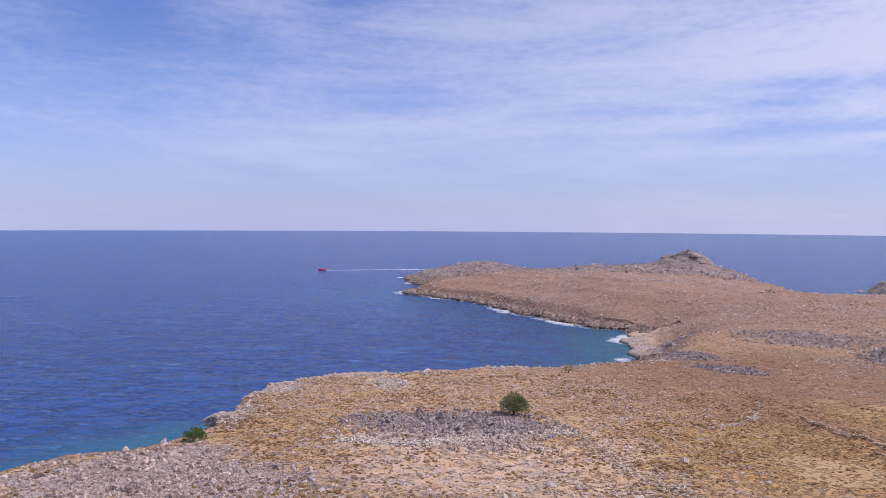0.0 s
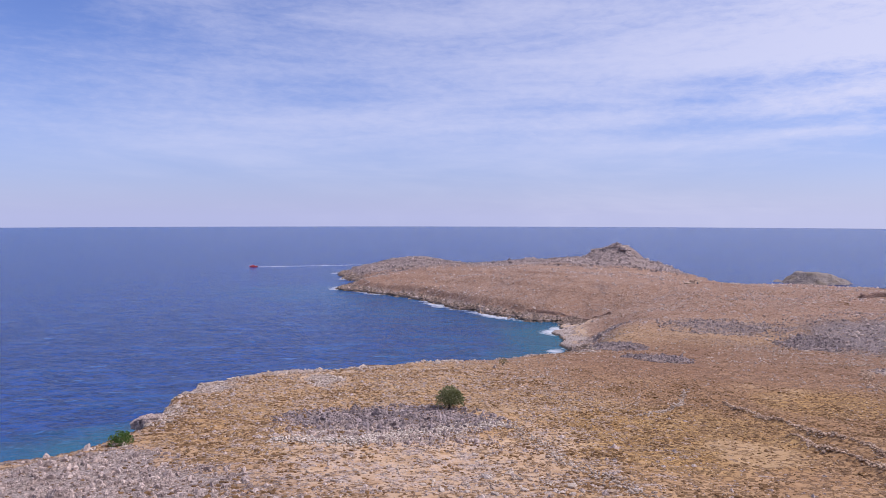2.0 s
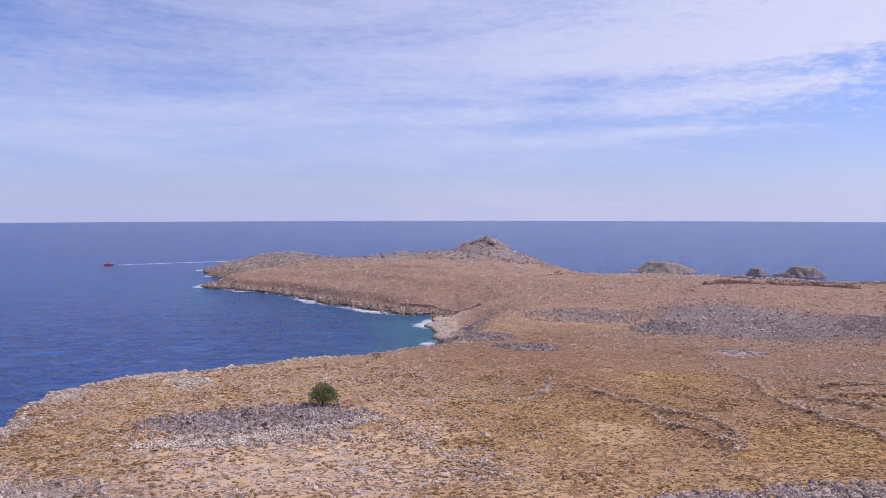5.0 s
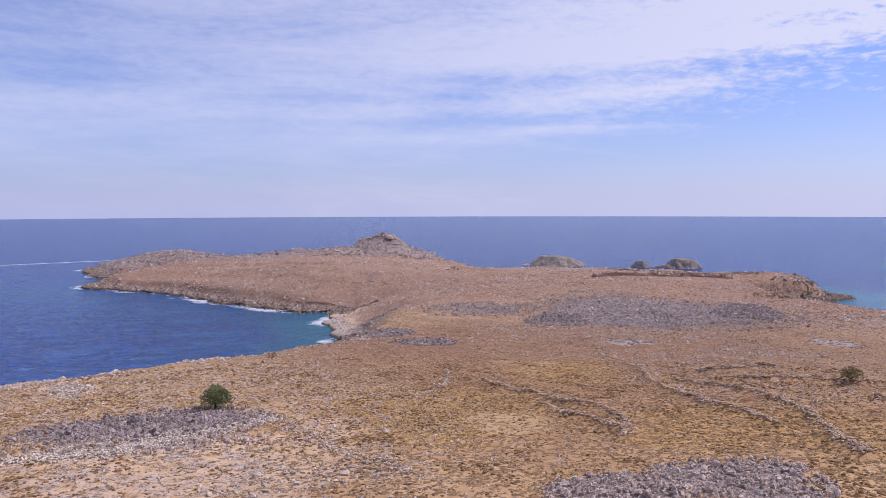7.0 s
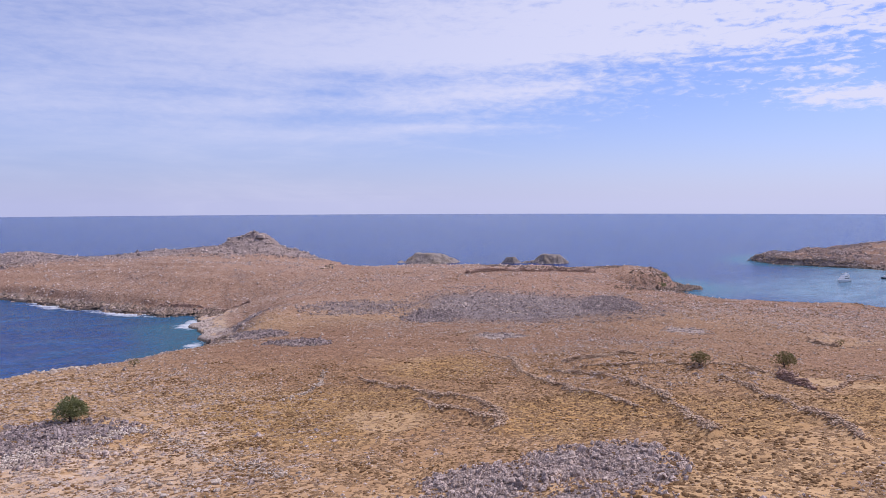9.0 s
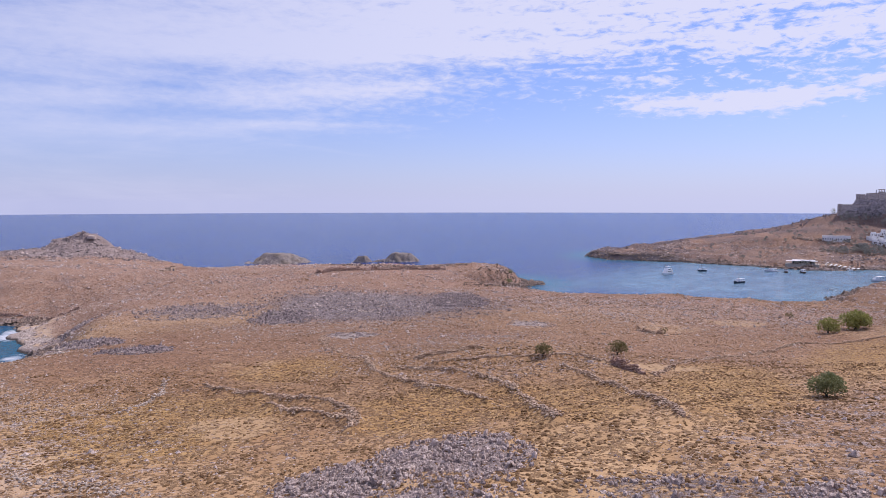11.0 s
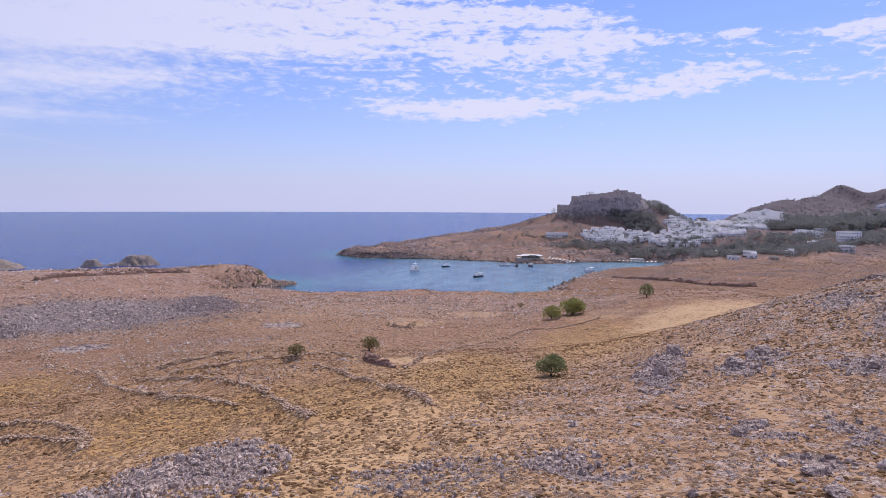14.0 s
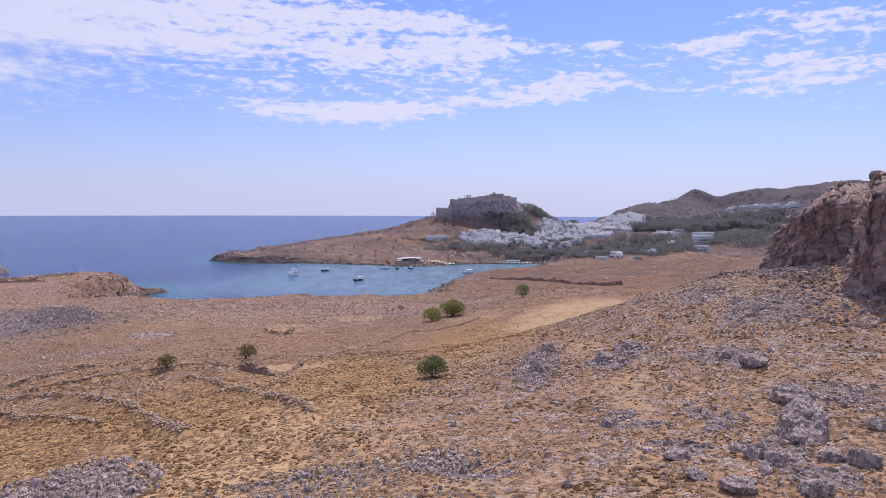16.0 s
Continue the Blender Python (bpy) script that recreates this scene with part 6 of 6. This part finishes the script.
def scrub(name, label, count, r0, r1, power, shape, low, high, seed, mat):
    source = np.random.default_rng(seed)
    x, y = sample(count, r0, r1, power, source)
    z, d = relief(x, y)
    slope_clear = patches("sand", x, y)
    rocky = patches("rock", x, y)
    clump = rough(x, y, 7, 3, seed) + 0.5 * rough(x, y, 30, 2, seed + 5)
    keep = (d > 6) & (z > 2.5) & (source.uniform(0, 1, count) > 0.93 * slope_clear) & (source.uniform(0, 1, count) > 0.75 * rocky) & (clump > -0.25 + 0.9 * source.uniform(-1, 1, count))
    x, y, z = x[keep], y[keep], z[keep]
    n = len(x)
    big = source.uniform(low, high, n) * (0.8 + 0.5 * (clump[keep] > 0.3)) * (0.8 + np.hypot(x, y) / 500)
    size = np.stack([big * 1.15, big * source.uniform(0.7, 1.25, n), big * source.uniform(0.50, 0.90, n)], 1)
    v, f = spread(*shape, np.stack([x, y, z], 1), size, 0.38, 0.2, source)
    ob = part(name, mesh_from(name, v, f, False), mat)
    tagged(ob, label, "scrub", kind="stuff")


scrub("dry_scrub", "low golden dry thorn tufts over the near slopes", 62000, 36, 190, 1.3, cushion(), 0.07, 0.27, 901, DRY_SCRUB)
scrub("dry_scrub", "small brown dry tufts between the stones", 26000, 36, 170, 1.3, tent(), 0.10, 0.26, 904, BROWN_SCRUB)
scrub("dry_scrub", "low brown dry scrub cushions over the headland", 105000, 100, 520, 1.45, tent(), 0.11, 0.27, 902, BROWN_SCRUB)
PEBBLE = (np.array([(1, 0, 0), (0, 1, 0), (-1, 0, 0), (0, -1, 0), (0, 0, 1), (0, 0, -0.6)], float), np.array([(0, 1, 4), (1, 2, 4), (2, 3, 4), (3, 0, 4), (1, 0, 5), (2, 1, 5), (3, 2, 5), (0, 3, 5)]))


def loose_stones(count, r0, r1, power, low, high, seed, mat, base=0.02):
    source = np.random.default_rng(seed)
    x, y = sample(count, r0, r1, power, source)
    z, d = relief(x, y)
    want = base + 0.6 * np.maximum(patches("stony", x, y), 0.8 * patches("rock", x, y, 0.8)) + 0.25 * rough(x, y, 25, 3, seed)
    want = np.maximum(want, 0.9 * step(16, 3, d)) - 0.7 * patches("sand", x, y) - 0.3 * patches("gold", x, y)
    keep = (d > 0.5) & (source.uniform(0, 1, count) < want)
    x, y, z = x[keep], y[keep], z[keep]
    big = source.lognormal(0, 0.45, len(x)).clip(0.4, 2.6) * (low + (high - low) * source.uniform(0, 1, len(x))) * (0.75 + np.hypot(x, y) / 420)
    size = np.stack([big, big * source.uniform(0.6, 1, len(x)), big * source.uniform(0.4, 0.8, len(x))], 1)
    v, f = spread(*PEBBLE, np.stack([x, y, z + size[:, 2] * 0.2], 1), size, 0.25, 0.1, source)
    ob = part("loose_stones", mesh_from("loose_stones", v, f, False), mat)
    tagged(ob, "loose limestone stones strewn over the dry ground", "stones", kind="stuff")


loose_stones(85000, 38, 260, 1.35, 0.07, 0.20, 911, LIMESTONE)
loose_stones(60000, 60, 620, 1.45, 0.12, 0.30, 912, LIMESTONE)
loose_stones(70000, 130, 460, 1.5, 0.11, 0.24, 913, PALESTONE, 0.22)


def shore_rocks(count, seed):
    """Dark broken rocks along the waterline of the cape and the cove."""
    source = np.random.default_rng(seed)
    x, y = sample(count * 12, 300, 980, 1.6, source, -8, 84)
    d = ragged(x, y)
    keep = (d > -2.5) & (d < 13) & (np.hypot(x - 108, y - 400) > 40)
    x, y, d = x[keep], y[keep], d[keep]
    z = relief(x, y)[0]
    big = source.lognormal(0, 0.5, len(x)).clip(0.4, 2.4) * 0.9
    size = np.stack([big * 1.2, big, big * 0.8], 1)
    v, f = spread(*PEBBLE, np.stack([x, y, np.maximum(z, -0.4) + big * 0.15], 1), size, 0.28, 0.15, source)
    ob = part("shore_rocks", mesh_from("shore_rocks", v, f, False), SHORESTONE)
    tagged(ob, "brown broken rocks along the waterline", "rocks", kind="stuff")


shore_rocks(11000, 921)


def far_scrub(count, seed):
    """Larger cushions over the plain and the far headland."""
    source = np.random.default_rng(seed)
    x, y = sample(count, 330, 1000, 1.7, source, 47, 106)
    z, d = relief(x, y)
    keep = (d > 5) & (z > 2) & (source.uniform(0, 1, count) > 0.95 * patches("sand", x, y)) & (rough(x, y, 25, 3, seed) > -0.3)
    x, y, z = x[keep], y[keep], z[keep]
    big = source.uniform(0.4, 0.9, len(x)) * (0.5 + np.hypot(x, y) / 900)
    size = np.stack([big, big * 0.9, big * 0.6], 1)
    v, f = spread(*tent(), np.stack([x, y, z], 1), size, 0.25, 0.15, source)
    ob = part("dry_scrub", mesh_from("dry_scrub", v, f, False), BROWN_SCRUB)
    tagged(ob, "brown dry shrubs dotted over the plain and far slopes", "scrub", kind="stuff")


far_scrub(34000, 903)


def rim_rocks(count, seed):
    """Pale weathered blocks along the brink of the near cliffs."""
    source = np.random.default_rng(seed)
    x, y = sample(count * 10, 85, 290, 1.3, source, -34, 20)
    d = ragged(x, y)
    keep = (d > 2) & (d < 20) & (rough(x, y, 12, 3, seed) > 0.12 + 0.02 * d)
    x, y = x[keep], y[keep]
    z = relief(x, y)[0]
    big = source.lognormal(0, 0.5, len(x)).clip(0.3, 2.8) * 0.24
    size = np.stack([big * 1.2, big, big * 0.8], 1)
    v, f = spread(BALL_1[0], BALL_1[1], np.stack([x, y, z + big * 0.2], 1), size, 0.28, 0.15, source)
    ob = part("rim_rocks", mesh_from("rim_rocks", v, f, False), PALESTONE)
    tagged(ob, "pale weathered blocks along the cliff edge", "rocks", kind="stuff")


rim_rocks(4200, 931)


def hazy_maquis(count, seed):
    """Dark bushes over the hills beyond the town and round the gardens."""
    source = np.random.default_rng(seed)
    x, y = sample(count, 830, 2100, 1.3, source, 73, 107)
    z, d = relief(x, y)
    clump = rough(x, y, 60, 3, seed) + 0.6 * rough(x, y, 18, 2, seed + 3)
    r = np.hypot(x, y)
    bare = (y > 215) & (x < 1000)
    keep = (d > 6) & (z > 3) & (clump > np.where(bare, 0.55, np.where(r > 1200, 0.30, -0.05))) & (patches("sand", x, y) < 0.3)
    x, y, z, r = x[keep], y[keep], z[keep], r[keep]
    big = source.uniform(0.5, 1.5, len(x)) * (0.4 + r / 1100)
    size = np.stack([big, big * 0.9, big * 0.75], 1)
    v, f = spread(*tent(), np.stack([x, y, z], 1), size, 0.3, 0.2, source)
    ob = part("maquis", mesh_from("maquis", v, f, False), HAZY_BUSH)
    tagged(ob, "dark low maquis covering the far hills", "scrub", kind="stuff")


hazy_maquis(40000, 941)


def cape_stones(count, seed):
    """Grey weathered stones in bands over the cape, the neck and the far headland."""
    source = np.random.default_rng(seed)
    x, y = sample(count, 330, 1000, 1.6, source, -5, 80)
    z, d = relief(x, y)
    r = np.hypot(x, y)
    band = rough(x, y + 0.4 * x, 40, 3, seed) + 0.7 * rough(x, y, 12, 2, seed + 3)
    want = 0.14 + 0.9 * patches("rock", x, y, 0.6) + 0.75 * (band > 0.28) + 0.5 * step(34, 12, d)
    keep = (d > 2) & (source.uniform(0, 1, count) < want)
    x, y, z, r = x[keep], y[keep], z[keep], r[keep]
    big = source.lognormal(0, 0.5, len(x)).clip(0.4, 2.5) * 0.45 * (0.4 + r / 800)
    size = np.stack([big * 1.3, big, big * 0.7], 1)
    v, f = spread(*SHARD, np.stack([x, y, z + big * 0.1], 1), size, 0.28, 0.15, source)
    ob = part("loose_stones", mesh_from("loose_stones", v, f, False), LIMESTONE)
    tagged(ob, "grey weathered stones strewn over the cape", "stones", kind="stuff")


cape_stones(80000, 951)
